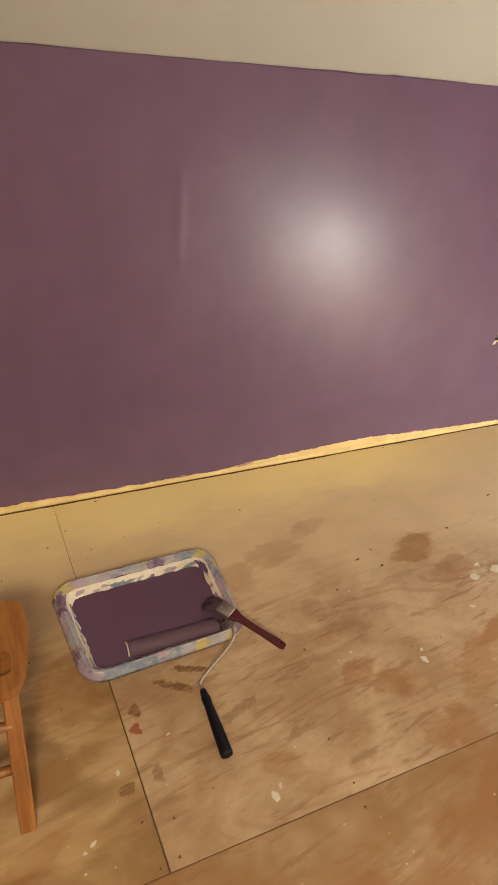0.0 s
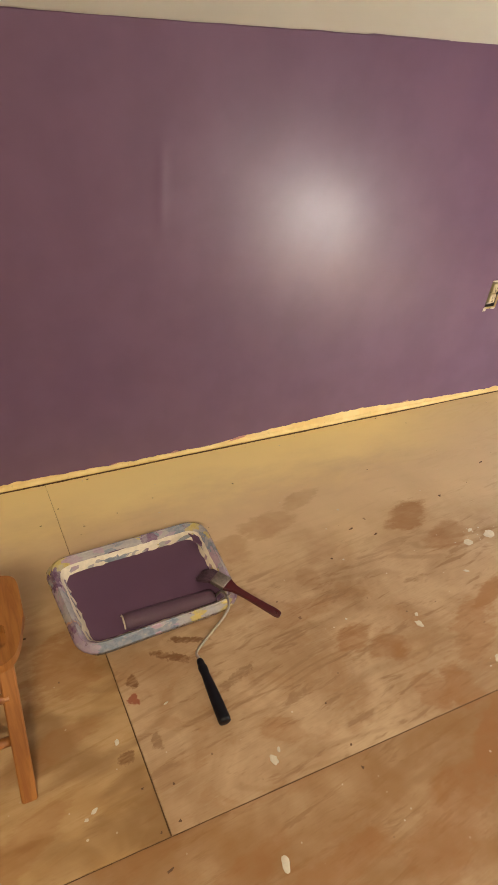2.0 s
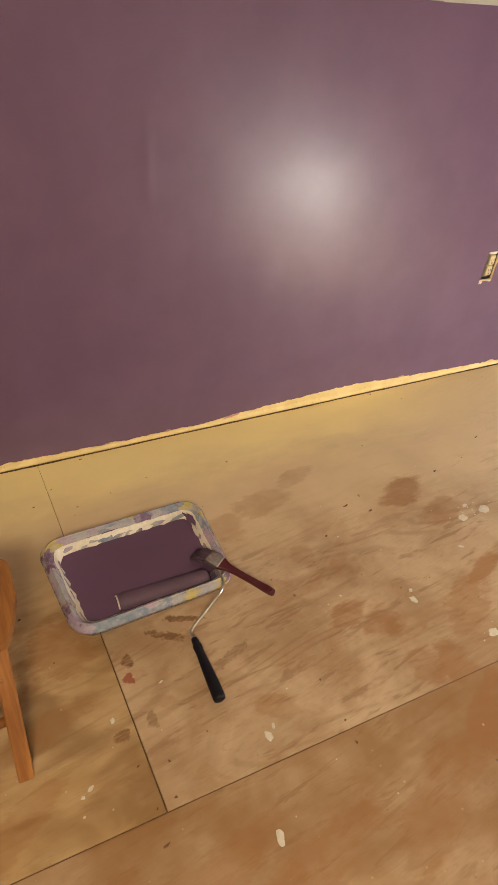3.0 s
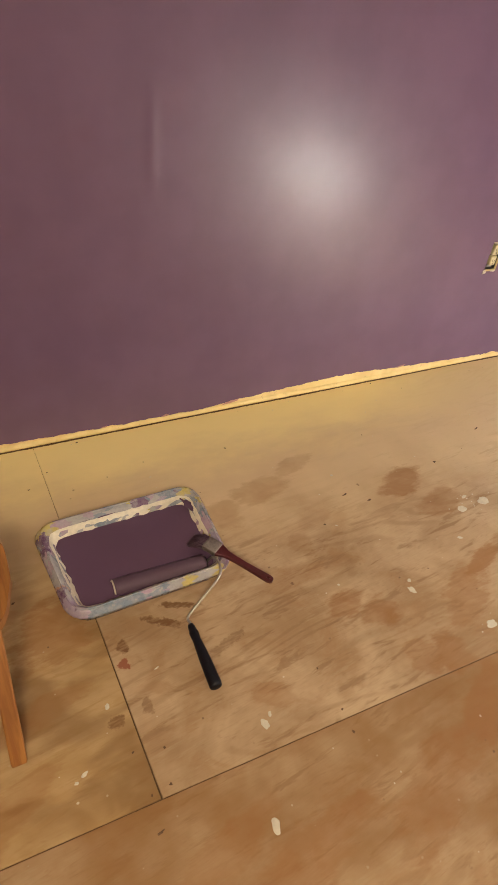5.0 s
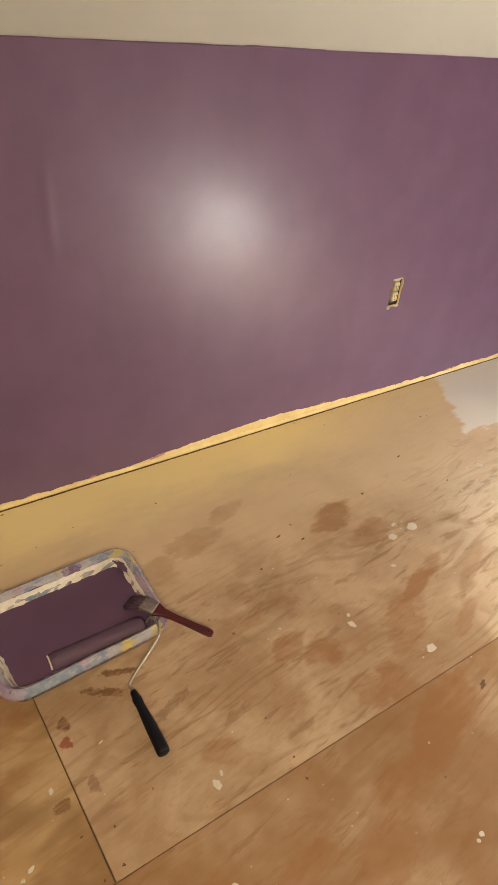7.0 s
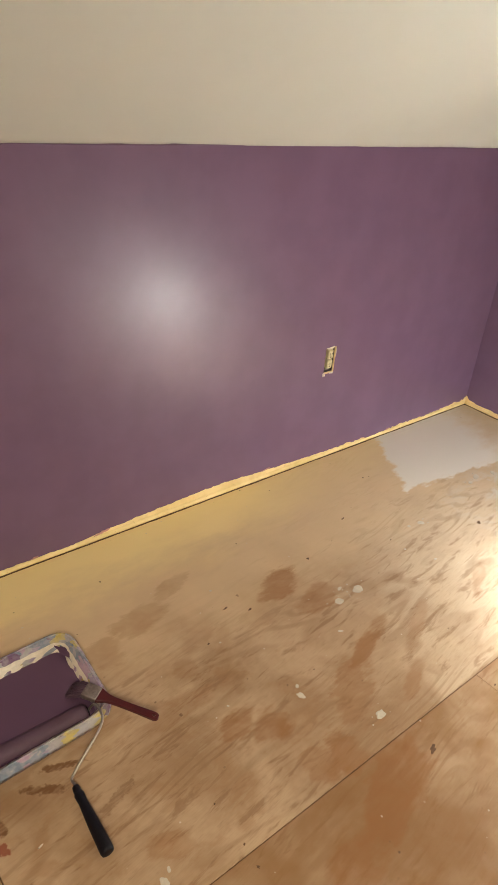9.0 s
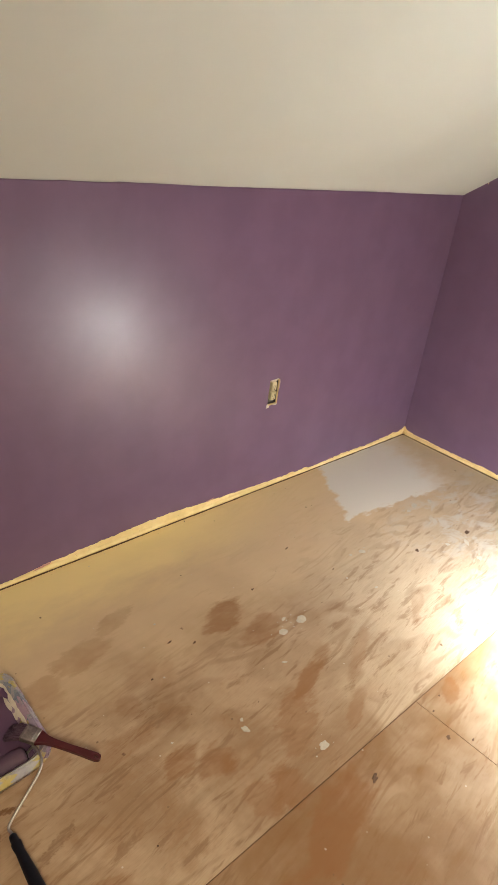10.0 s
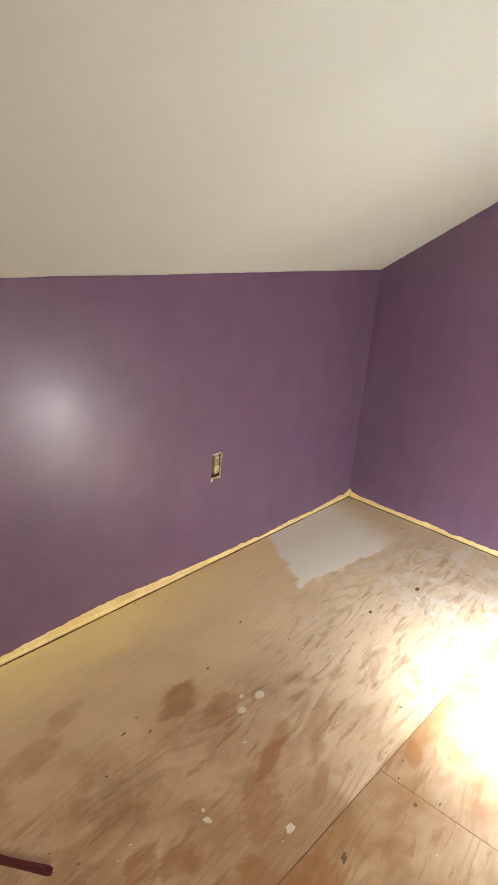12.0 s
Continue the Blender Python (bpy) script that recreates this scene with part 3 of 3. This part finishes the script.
SPLATS = [  # white paint drips: x, y, half length, half width, turn
    (-1.498, -0.667, 0.022, 0.019, 20), (-1.587, -0.672, 0.020, 0.016, 10), (-1.545, -0.632, 0.014, 0.006, 20), (-1.916, -0.862, 0.010, 0.015, 20),
    (-1.905, -0.835, 0.008, 0.006, 40), (-2.428, -1.035, 0.010, 0.014, 10), (-2.410, -1.018, 0.009, 0.005, 60), (-1.037, -0.551, 0.016, 0.014, 0),
    (-1.093, -0.540, 0.009, 0.007, 0), (-1.670, -0.762, 0.011, 0.006, -30), (-2.723, -0.876, 0.006, 0.008, 0), (-1.896, -0.414, 0.005, 0.004, 0),
    (-2.798, -0.990, 0.010, 0.005, 30), (-2.815, -1.000, 0.005, 0.004, 0), (-2.494, -1.214, 0.009, 0.018, -8), (-2.023, -1.387, 0.008, 0.006, 0),
    (-2.038, -1.392, 0.006, 0.005, 0), (-1.160, -0.713, 0.008, 0.006, 0), (-0.669, -0.845, 0.018, 0.012, 30), (-0.572, -0.470, 0.024, 0.014, 30),
    (-0.63, -0.485, 0.016, 0.010, 10), (-0.48, -0.49, 0.018, 0.010, 40), (-1.783, -1.021, 0.020, 0.014, 20), (-2.092, -0.780, 0.004, 0.004, 0),
    (-1.21, -0.62, 0.006, 0.005, 0), (-0.62, -0.76, 0.026, 0.012, 40), (-0.70, -0.72, 0.012, 0.010, 0), (-2.60, -0.83, 0.007, 0.003, 20),
    (-1.99, -0.60, 0.004, 0.003, 0), (-2.38, -0.43, 0.004, 0.003, 0), (-2.9, -0.34, 0.008, 0.006, 10), (-2.96, -0.73, 0.008, 0.005, 10),
]
for i, (sx, sy, a, b, turn) in enumerate(SPLATS):
    part("paint_splat", blob(sx, sy, a * 0.8, b * 0.8, turn, 0.0009, i + 0.5, 0.27), M_SPLAT, floor, "", True)
drops = random.Random(11)
for i, (sx, sy, a, b, turn) in enumerate([p for p in SPLATS if p[2] > 0.0115]):   # small drops round the larger splats
    for k in range(4):
        t, r = drops.uniform(0, 2 * math.pi), drops.uniform(1.25, 2.3)
        size = drops.uniform(0.0012, 0.0030)
        part("paint_drop", blob(sx + a * r * math.cos(t), sy + b * r * math.sin(t), size, size * drops.uniform(0.6, 1.0), turn, 0.0006, i * 5 + k + 200.5), M_SPLAT, floor, "", True)
SPECKS = [  # dark specks, nail heads and knots: x, y, half length, half width
    (-1.749, -1.161, 0.020, 0.011), (-1.214, -0.556, 0.007, 0.005), (-1.272, -0.372, 0.015, 0.004), (-0.999, -0.216, 0.007, 0.005), (-0.97, -0.222, 0.005, 0.003),
    (-1.383, -0.653, 0.004, 0.004), (-1.535, -0.469, 0.010, 0.006), (-2.258, -1.068, 0.005, 0.004), (-2.261, -0.964, 0.004, 0.003), (-2.261, -1.119, 0.004, 0.006),
    (-0.843, -0.670, 0.017, 0.011), (-0.552, -0.719, 0.022, 0.015), (-1.491, -1.213, 0.011, 0.007), (-2.694, -1.141, 0.012, 0.004), (-2.65, -1.07, 0.005, 0.005),
    (-2.69, -1.075, 0.004, 0.004), (-2.64, -1.0, 0.004, 0.004), (-2.70, -0.985, 0.005, 0.003), (-2.60, -0.546, 0.005, 0.004), (-1.40, -0.445, 0.003, 0.003),
    (-1.83, -0.82, 0.003, 0.003), (-1.45, -1.14, 0.006, 0.004), (-1.442, -1.26, 0.008, 0.004), (-1.39, -1.12, 0.006, 0.004), (-2.76, -0.185, 0.006, 0.003),
    (-2.59, -0.025, 0.008, 0.003), (-2.70, -0.13, 0.004, 0.003), (-2.93, -0.19, 0.010, 0.004), (-2.86, -0.55, 0.006, 0.004), (-1.49, -0.022, 0.006, 0.003),
    (-1.84, -0.545, 0.010, 0.006), (-1.90, -0.50, 0.012, 0.005), (-2.02, -0.585, 0.008, 0.004),
]
for i, (sx, sy, a, b) in enumerate(SPECKS):
    part("grime_speck", blob(sx, sy, a * 0.6, b * 0.6, 15, 0.0006, i + 40.5, 0.5), M_SPECK, floor, "", True)


# ---- thin pink smears where the purple was brushed over the strip ----
M_SMEAR = plain("thin_pink_smear", (0.50, 0.27, 0.23), 0.5, 120, 0.2)
for i, (sx, sz, a, b) in enumerate(((-2.062, 0.032, 0.022, 0.006), (-2.295, 0.027, 0.016, 0.004), (-1.36, 0.045, 0.018, 0.004), (-2.50, 0.027, 0.014, 0.003), (-0.62, 0.026, 0.016, 0.004))):
    bm = blob(0, 0, a, b, 8, 0.0008, i + 120.5, 0.6)
    bm.transform(Matrix.Translation((sx, -0.0092, sz)) @ Matrix.Rotation(radians(90), 4, "X"))
    part("paint_smear", bm, M_SMEAR, wall_north, "thin pink paint smear", True)


# ---- the outlet without its cover plate ----
def outlet():
    cx, cz = (x0 + x1) / 2, (z0 + z1) / 2
    top = thing("electrical_outlet", "ivory duplex outlet without cover plate in rough wall opening", "outlet", pose(cx, -0.004, cz))
    bm = bmesh.new()
    w, h = (x1 - x0) / 2, (z1 - z0) / 2
    for lo, hi in (((-w, 0.05, -h), (w, 0.053, h)), ((-w, 0.004, -h), (-w + 0.002, 0.05, h)), ((w - 0.002, 0.004, -h), (w, 0.05, h)),
                   ((-w, 0.004, -h), (w, 0.05, -h + 0.002)), ((-w, 0.004, h - 0.002), (w, 0.05, h))):
        box(bm, lo, hi)
    part("box", bm, M_BOX, top, "metal junction box, coloured dark for the shade inside")
    bm = bmesh.new()
    box(bm, (-0.002, 0.016, -0.048), (0.022, 0.018, 0.048))
    part("yoke", bm, M_STEEL, top, "steel mounting strap")
    for z in (-0.020, 0.020):
        bm = bmesh.new()
        box(bm, (-0.003, 0.004, z - 0.0185), (0.0235, 0.034, z + 0.0185))
        softened(bm, 0.006, 3)
        face = part("receptacle", bm, M_CREAM, top)
        # slots and ground hole are dark blocks, their depth shade only a colour
        for dx in (0.005, 0.015):
            bm = bmesh.new()
            box(bm, (dx - 0.001, 0.0034, z - 0.002), (dx + 0.001, 0.005, z + 0.007))
            part("slot", bm, M_BOX, face)
        bm = bmesh.new()
        box(bm, (0.007, 0.0034, z - 0.012), (0.012, 0.005, z - 0.007))
        part("ground_hole", bm, M_BOX, face)
    for sx, sz, a, b, seed in ((-0.026, -0.056, 0.008, 0.007, 3), (0.014, -0.053, 0.011, 0.004, 4), (-0.004, 0.053, 0.022, 0.005, 5), (0.026, 0.03, 0.002, 0.02, 7)):
        bm = blob(0, 0, a, b, 0, 0.0016, seed + 0.3, 0.5)
        bm.transform(Matrix.Translation((sx, -0.0042, sz)) @ Matrix.Rotation(radians(90), 4, "X"))
        part("torn_edge", bm, M_CRUST, top, "torn cream drywall paper")
    return top


outlet()


# ---- the paint tray ----
TRAY_AT = pose(-2.551, -0.514, 0.0, 0, 0, 2.4)


def tray_loop(inset, z, count=88, jag=0.0, seed=0.0):
    """A rounded outline of the tray, wider on its far side."""
    half_y, radius = 0.158 - inset, max(0.012, 0.055 - inset * 0.75)
    half_x = 0.218 - inset
    pts = []
    for k in range(count):
        t = 2 * math.pi * (k + 0.5) / count
        dx, dy = math.cos(t), math.sin(t)
        side = 1 / max(abs(dx) / half_x, abs(dy) / half_y)
        px, py = dx * side, dy * side
        cx, cy = half_x - radius, half_y - radius
        if abs(px) > cx and abs(py) > cy:
            v = Vector((abs(px) - cx, abs(py) - cy)).normalized() * radius
            px, py = math.copysign(cx + v.x, px), math.copysign(cy + v.y, py)
        if jag:
            g = jag * noise.noise((px * 42 + seed, py * 42, seed)) + jag * 0.6 * noise.noise((px * 130, py * 130, seed))
            px, py = px * (1 - g / half_x), py * (1 - g / half_y)
        pts.append((px * (1 + 0.32 * py), py - 0.007 * min(1, max(0, inset - 0.012) / 0.02), z))
    return pts


def paint_tray():
    top = thing("paint_tray", "paint tray with clear streaked liner, full of purple paint", "paint tray", TRAY_AT)
    bm = bmesh.new()
    loft(bm, [tray_loop(*p) for p in ((0.030, 0.003), (0.018, 0.004), (0.004, 0.034), (-0.001, 0.036), (0.001, 0.040), (0.008, 0.052), (0.014, 0.055),
                                      (0.020, 0.053), (0.027, 0.046), (0.033, 0.041), (0.040, 0.030), (0.048, 0.012), (0.054, 0.008))], True, True, True)
    bmesh.ops.recalc_face_normals(bm, faces=bm.faces)
    body = part("tray_body", bm, M_TRAY, top, "", True)
    # moulded bead round the rim
    bm = bmesh.new()
    loft(bm, [tray_loop(*p) for p in ((0.0115, 0.0535), (0.0125, 0.0565), (0.0145, 0.0568), (0.0160, 0.0540))])
    part("rim_bead", bm, M_TRAY, body, "", True)
    bm = bmesh.new()
    loft(bm, [tray_loop(0.0285, 0.0457, jag=0.004, seed=1.0), tray_loop(0.033, 0.0425, jag=0.002, seed=2.0), tray_loop(0.037, 0.0345, jag=0.002, seed=3.0),
              tray_loop(0.0420, 0.0275, jag=0.0080, seed=4.0)])
    bmesh.ops.recalc_face_normals(bm, faces=bm.faces)
    part("paint_crust", bm, M_CRUST, top, "ragged crust of dried cream paint", True)
    bm = bmesh.new()
    loops = [tray_loop(0.036, 0.0268, jag=0.001, seed=6.0)]
    loops += [[(x * s, y * s, 0.0268 + 0.0005 * noise.noise((x * s * 9, y * s * 9, 1))) for x, y, _ in loops[0]] for s in (0.93, 0.8, 0.6, 0.4, 0.2, 0.05)]
    loft(bm, loops, True, False, True)
    bmesh.ops.recalc_face_normals(bm, faces=bm.faces)
    part("wet_paint", bm, M_WET, top, "smooth pool of wet purple paint", True)
    # purple smears over the crust and the rim
    for sx, sy, a, b, turn, seed in ((-0.02, 0.130, 0.075, 0.0045, 3, 1), (0.178, 0.085, 0.009, 0.026, 14, 2), (0.07, 0.133, 0.03, 0.004, 3, 3)):
        bm = blob(sx, sy, a, b, turn, 0.0012, seed + 80.5, 0.5)
        bm.transform(Matrix.Translation((0, 0, 0.0452)))
        part("paint_smear", bm, M_WET, top, "purple smear on the rim", True)
    return top


paint_tray()


# ---- the roller in the tray ----
def paint_roller():
    a, b = Vector((-2.634, -0.607, 0.0195)), Vector((-2.398, -0.611, 0.0215))
    top = thing("paint_roller", "paint roller soaked purple, wire frame and black handle", "paint roller", pose(-2.487, -0.84, 0.0))
    inv = Matrix.Translation((2.487, 0.84, 0.0))
    bm = bmesh.new()
    loops, sides, steps = [], 28, 40
    for i in range(steps + 1):
        f = i / steps
        p = a.lerp(b, f)
        r0 = 0.0245 - 0.004 * (max(0, abs(f - 0.5) - 0.47) / 0.03)
        loop = []
        for k in range(sides):
            t = 2 * math.pi * k / sides
            r = r0 + 0.0009 * noise.noise((f * 30, math.cos(t) * 3, math.sin(t) * 3))
            loop.append((p.x, p.y + r * math.cos(t), p.z + r * math.sin(t)))
        loops.append(loop)
    loft(bm, loops, True, True, True)
    bmesh.ops.recalc_face_normals(bm, faces=bm.faces)
    bm.transform(inv)
    part("roller_cover", bm, M_NAP, top, "paint-soaked nap cover", True)
    bm = bmesh.new()
    loft(bm, [[(a.x + dx, a.y + r * math.cos(t), a.z + r * math.sin(t)) for t in (math.pi * k / 9 + 0.25 for k in range(9))]
              for dx, r in ((-0.0015, 0.0195), (-0.0025, 0.0215), (0.001, 0.0240))], False)
    bmesh.ops.recalc_face_normals(bm, faces=bm.faces)
    bm.transform(inv)
    part("cover_rim", bm, M_CRUST, top, "pale rim at the end of the cover", True)
    bm = bmesh.new()
    tube(bm, [b + Vector((0.0, 0, 0)), b + Vector((0.003, 0, 0)), b + Vector((0.004, 0, 0))], [0.017, 0.017, 0.012], 20)
    bm.transform(inv)
    part("end_cap", bm, M_BLACK, top, "dark end cap", True)
    path = bent([b + Vector((0.002, 0, 0)), (-2.3835, -0.617, 0.045), (-2.3790, -0.630, 0.055), (-2.3795, -0.655, 0.0615), (-2.3860, -0.678, 0.062), (-2.4060, -0.697, 0.056),
                 (-2.4460, -0.716, 0.036), (-2.4860, -0.735, 0.0150), (-2.4945, -0.745, 0.0118), (-2.4930, -0.756, 0.0125), (-2.4925, -0.774, 0.0150)], 6)
    bm = tube(bmesh.new(), path, 0.0032, 10)
    bm.transform(inv)
    part("wire_frame", bm, M_WIRE, top, "bent zinc-plated wire", True)
    stations = [(0.0, 0.004), (0.003, 0.0085), (0.010, 0.0098), (0.020, 0.0105), (0.024, 0.0128), (0.032, 0.0125), (0.045, 0.0112), (0.07, 0.0132), (0.10, 0.0150),
                (0.13, 0.0160), (0.150, 0.0165), (0.162, 0.0168), (0.168, 0.0155), (0.170, 0.011)]
    line = [(-2.4940 - 0.020 * s, -0.759 - s, 0.0125 + 0.004 * min(1, s / 0.12)) for s, _ in stations]
    bm = tube(bmesh.new(), line, [r * 0.86 for _, r in stations], 20, 0.95)
    bm.transform(inv)
    part("handle", bm, M_BLACK, top, "black plastic grip", True)
    return top


paint_roller()


# ---- the brush across the rim ----
def paint_brush():
    """Its long axis is local y, from the handle's end to the bristles."""
    tip, toe = Vector((-2.273, -0.742, 0.052)), Vector((-2.408, -0.5485, 0.066))
    way = toe - tip
    turn = math.degrees(math.atan2(-way.x, way.y))
    lean = math.degrees(math.atan2(way.z, way.xy.length))
    top = thing("paint_brush", "flat brush, dark red handle, purple-soaked bristles, resting on tray rim", "paint brush",
                Matrix.Translation(tip) @ Matrix.Rotation(radians(turn), 4, "Z") @ Matrix.Rotation(radians(lean), 4, "X"))
    half = [(0.0, 0.004), (0.003, 0.0075), (0.010, 0.0098), (0.022, 0.0098), (0.052, 0.0086), (0.085, 0.0080), (0.118, 0.0086), (0.136, 0.0105), (0.148, 0.0150), (0.156, 0.0185), (0.163, 0.0190)]
    outline = [(w, y) for y, w in half] + [(-w, y) for y, w in half[::-1]]
    hole = [(0.0028 * math.cos(t), 0.0125 + 0.0045 * math.sin(t)) for t in (2 * math.pi * k / 12 for k in range(12))]
    handle = part("handle", plate(outline, [hole], -0.005, 0.005), M_RED, top, "dark red lacquered wood")
    rounded(handle, 0.0028, 3)
    bm = bmesh.new()
    box(bm, (-0.0195, 0.158, -0.0075), (0.0195, 0.198, 0.0075))
    softened(bm, 0.003)
    ferrule = part("ferrule", bm, M_STEEL, top, "worn steel ferrule", True)
    for y in (0.166, 0.190):
        bm = bmesh.new()
        box(bm, (-0.0199, y, -0.0080), (0.0199, y + 0.0025, 0.0080))
        softened(bm, 0.001, 1)
        part("crimp", bm, M_STEEL, ferrule)
    bm = bmesh.new()
    rng = random.Random(5)
    for k in range(260):   # tufts of bristle
        u, v = rng.uniform(-1, 1), rng.uniform(-1, 1)
        p0 = Vector((u * 0.0175, 0.194, v * 0.0062))
        p1 = Vector((u * 0.0200 + rng.gauss(0, 0.0008), 0.214, v * 0.0068 - 0.006))
        p2 = Vector((u * 0.019 + rng.gauss(0, 0.002), 0.236 + rng.uniform(0, 0.008), v * 0.003 - 0.024))
        loft(bm, [[p + Vector((r * math.cos(t), 0, r * math.sin(t))) for t in (0, 2.1, 4.2)] for p, r in ((p0, 0.0015), (p1, 0.0016), (p2, 0.0004))], True)
    bmesh.ops.recalc_face_normals(bm, faces=bm.faces)
    part("bristles", bm, M_BRISTLE, top, "bristles wet with purple paint", True)
    return top


paint_brush()


# ---- the stool ----
def step_stool():
    height = 0.262
    top = thing("step_stool", "small varnished orange pine step stool with hand slot", "stool", pose(-3.055, -0.682, 0.0, 0, 0, 0))
    hx, hy = 0.205, 0.112
    outline = []
    for k in range(64):
        t = 2 * math.pi * k / 64
        c, s = math.cos(t), math.sin(t)
        oy = math.copysign(abs(s) ** 0.26, s)
        outline.append((math.copysign(abs(c) ** 0.20, c) * hx * (1 - 0.15 * max(0.0, -oy) ** 1.2), oy * hy))
    slot = []
    for k in range(24):
        t = 2 * math.pi * k / 24
        c, s = math.cos(t), math.sin(t)
        slot.append((math.copysign(abs(c) ** 0.25, c) * 0.150 + 0.016, math.copysign(abs(s) ** 0.3, s) * 0.030 - 0.042))
    seat = part("seat", plate(outline, [slot], height - 0.024, height), M_STOOL, top)
    rounded(seat, 0.005, 3)
    bm = bmesh.new()
    box(bm, (-0.165, -0.070, height - 0.046), (0.175, 0.010, height - 0.030))
    part("under_board", softened(bm, 0.002), M_STOOL, top)
    for sx in (-1, 1):
        for sy in (-1, 1):
            bm = bmesh.new()
            lo = Vector((sx * (0.162 if sx < 0 else 0.148), sy * 0.234 if sy < 0 else 0.150, 0))
            hi = Vector((sx * 0.155, sy * 0.075, height - 0.022))
            w, d = 0.0155, 0.0125
            loft(bm, [[p + Vector((a * w, b * d, 0)) for a, b in ((-1, -1), (1, -1), (1, 1), (-1, 1))] for p in (lo, hi)], True, True, True)
            bmesh.ops.recalc_face_normals(bm, faces=bm.faces)
            rounded(part("leg", bm, M_STOOL, top), 0.004, 2)
    for y, z, r in ((-0.165, 0.10, 0.010), (-0.120, 0.175, 0.010), (0.110, 0.12, 0.010)):
        bm = tube(bmesh.new(), [(-0.15, y, z), (0.0, y, z), (0.15, y, z)], r, 14)
        part("rung", bm, M_STOOL, top, "", True)
    return top


step_stool()


# ---- the lamp on the floor ----
def floor_lamp():
    top = thing("table_lamp", "white table lamp with glowing fabric shade on the plywood floor", "lamp", pose(LAMP[0], LAMP[1], 0))
    part("base", lathe(bmesh.new(), [(0.050, 0.0), (0.055, 0.004), (0.054, 0.012), (0.040, 0.020), (0.018, 0.028), (0.012, 0.040)]), M_LAMP, top, "", True)
    part("stem", lathe(bmesh.new(), [(0.010, 0.036), (0.009, 0.10), (0.014, 0.12), (0.009, 0.14), (0.009, 0.21)]), M_LAMP, top, "", True)
    tilt = Matrix.Translation((0, 0, 0.215)) @ Matrix.Rotation(radians(22), 4, Vector((0.80, -0.60, 0))) @ Matrix.Translation((0, 0, -0.215))
    bm = lathe(bmesh.new(), [(0.012, 0.206), (0.018, 0.212), (0.019, 0.245), (0.016, 0.252)])
    bm.transform(tilt)
    part("socket", bm, M_BLACK, top, "black bulb socket", True)
    bm = lathe(bmesh.new(), [(0.012, 0.250), (0.015, 0.262), (0.026, 0.282), (0.033, 0.305), (0.031, 0.325), (0.020, 0.341), (0.004, 0.347)])
    bm.transform(tilt)
    part("bulb", bm, M_BULB, top, "glowing frosted bulb", True)
    bm = bmesh.new()
    sides = 40
    loft(bm, [[(r * math.cos(2 * math.pi * k / sides), r * math.sin(2 * math.pi * k / sides), z) for k in range(sides)]
              for r, z in ((0.130, 0.205), (0.051, 0.370), (0.0495, 0.370), (0.1285, 0.205), (0.130, 0.205))])
    bmesh.ops.recalc_face_normals(bm, faces=bm.faces)
    bm.transform(tilt)
    part("shade", bm, M_SHADE, top, "glowing white fabric shade", True)
    cord = bent([(-0.02, 0.05, 0.004), (-0.065, 0.14, 0.004), (-0.052, 0.220, 0.004), (-0.030, 0.252, 0.004), (0.02, 0.270, 0.004), (0.070, 0.279, 0.008)], 10)
    part("cord", tube(bmesh.new(), cord, 0.0028, 8), M_CORD, top, "thin grey cord", True)
    bm = tube(bmesh.new(), [(0.068, 0.279, 0.009), (0.074, 0.279, 0.010), (0.094, 0.282, 0.011), (0.104, 0.283, 0.011)], [0.005, 0.009, 0.012, 0.010], 12, 0.8)
    plug = part("plug", bm, M_CORD, top, "grey two-pin plug", True)
    for side in (-0.005, 0.005):
        bm = bmesh.new()
        box(bm, (0.103, 0.282 + side, 0.0075), (0.120, 0.2835 + side, 0.0135))
        part("pin", bm, M_STEEL, plug)
    return top


floor_lamp()


# ---- the room's ceiling light ----
def ceiling_light():
    top = thing("ceiling_light", "round flush ceiling light with a glowing diffuser", "ceiling light", pose(ROOM_LIGHT[0], ROOM_LIGHT[1], FLAT_Z))
    part("mount", lathe(bmesh.new(), [(0.385, 0.0), (0.385, -0.022), (0.368, -0.028)]), M_LAMP, top, "", True)
    part("diffuser", lathe(bmesh.new(), [(0.366, -0.026), (0.345, -0.050), (0.255, -0.075), (0.12, -0.090), (0.005, -0.092)]), M_DIFFUSER, top, "glowing frosted glass", True)
    return top


ceiling_light()
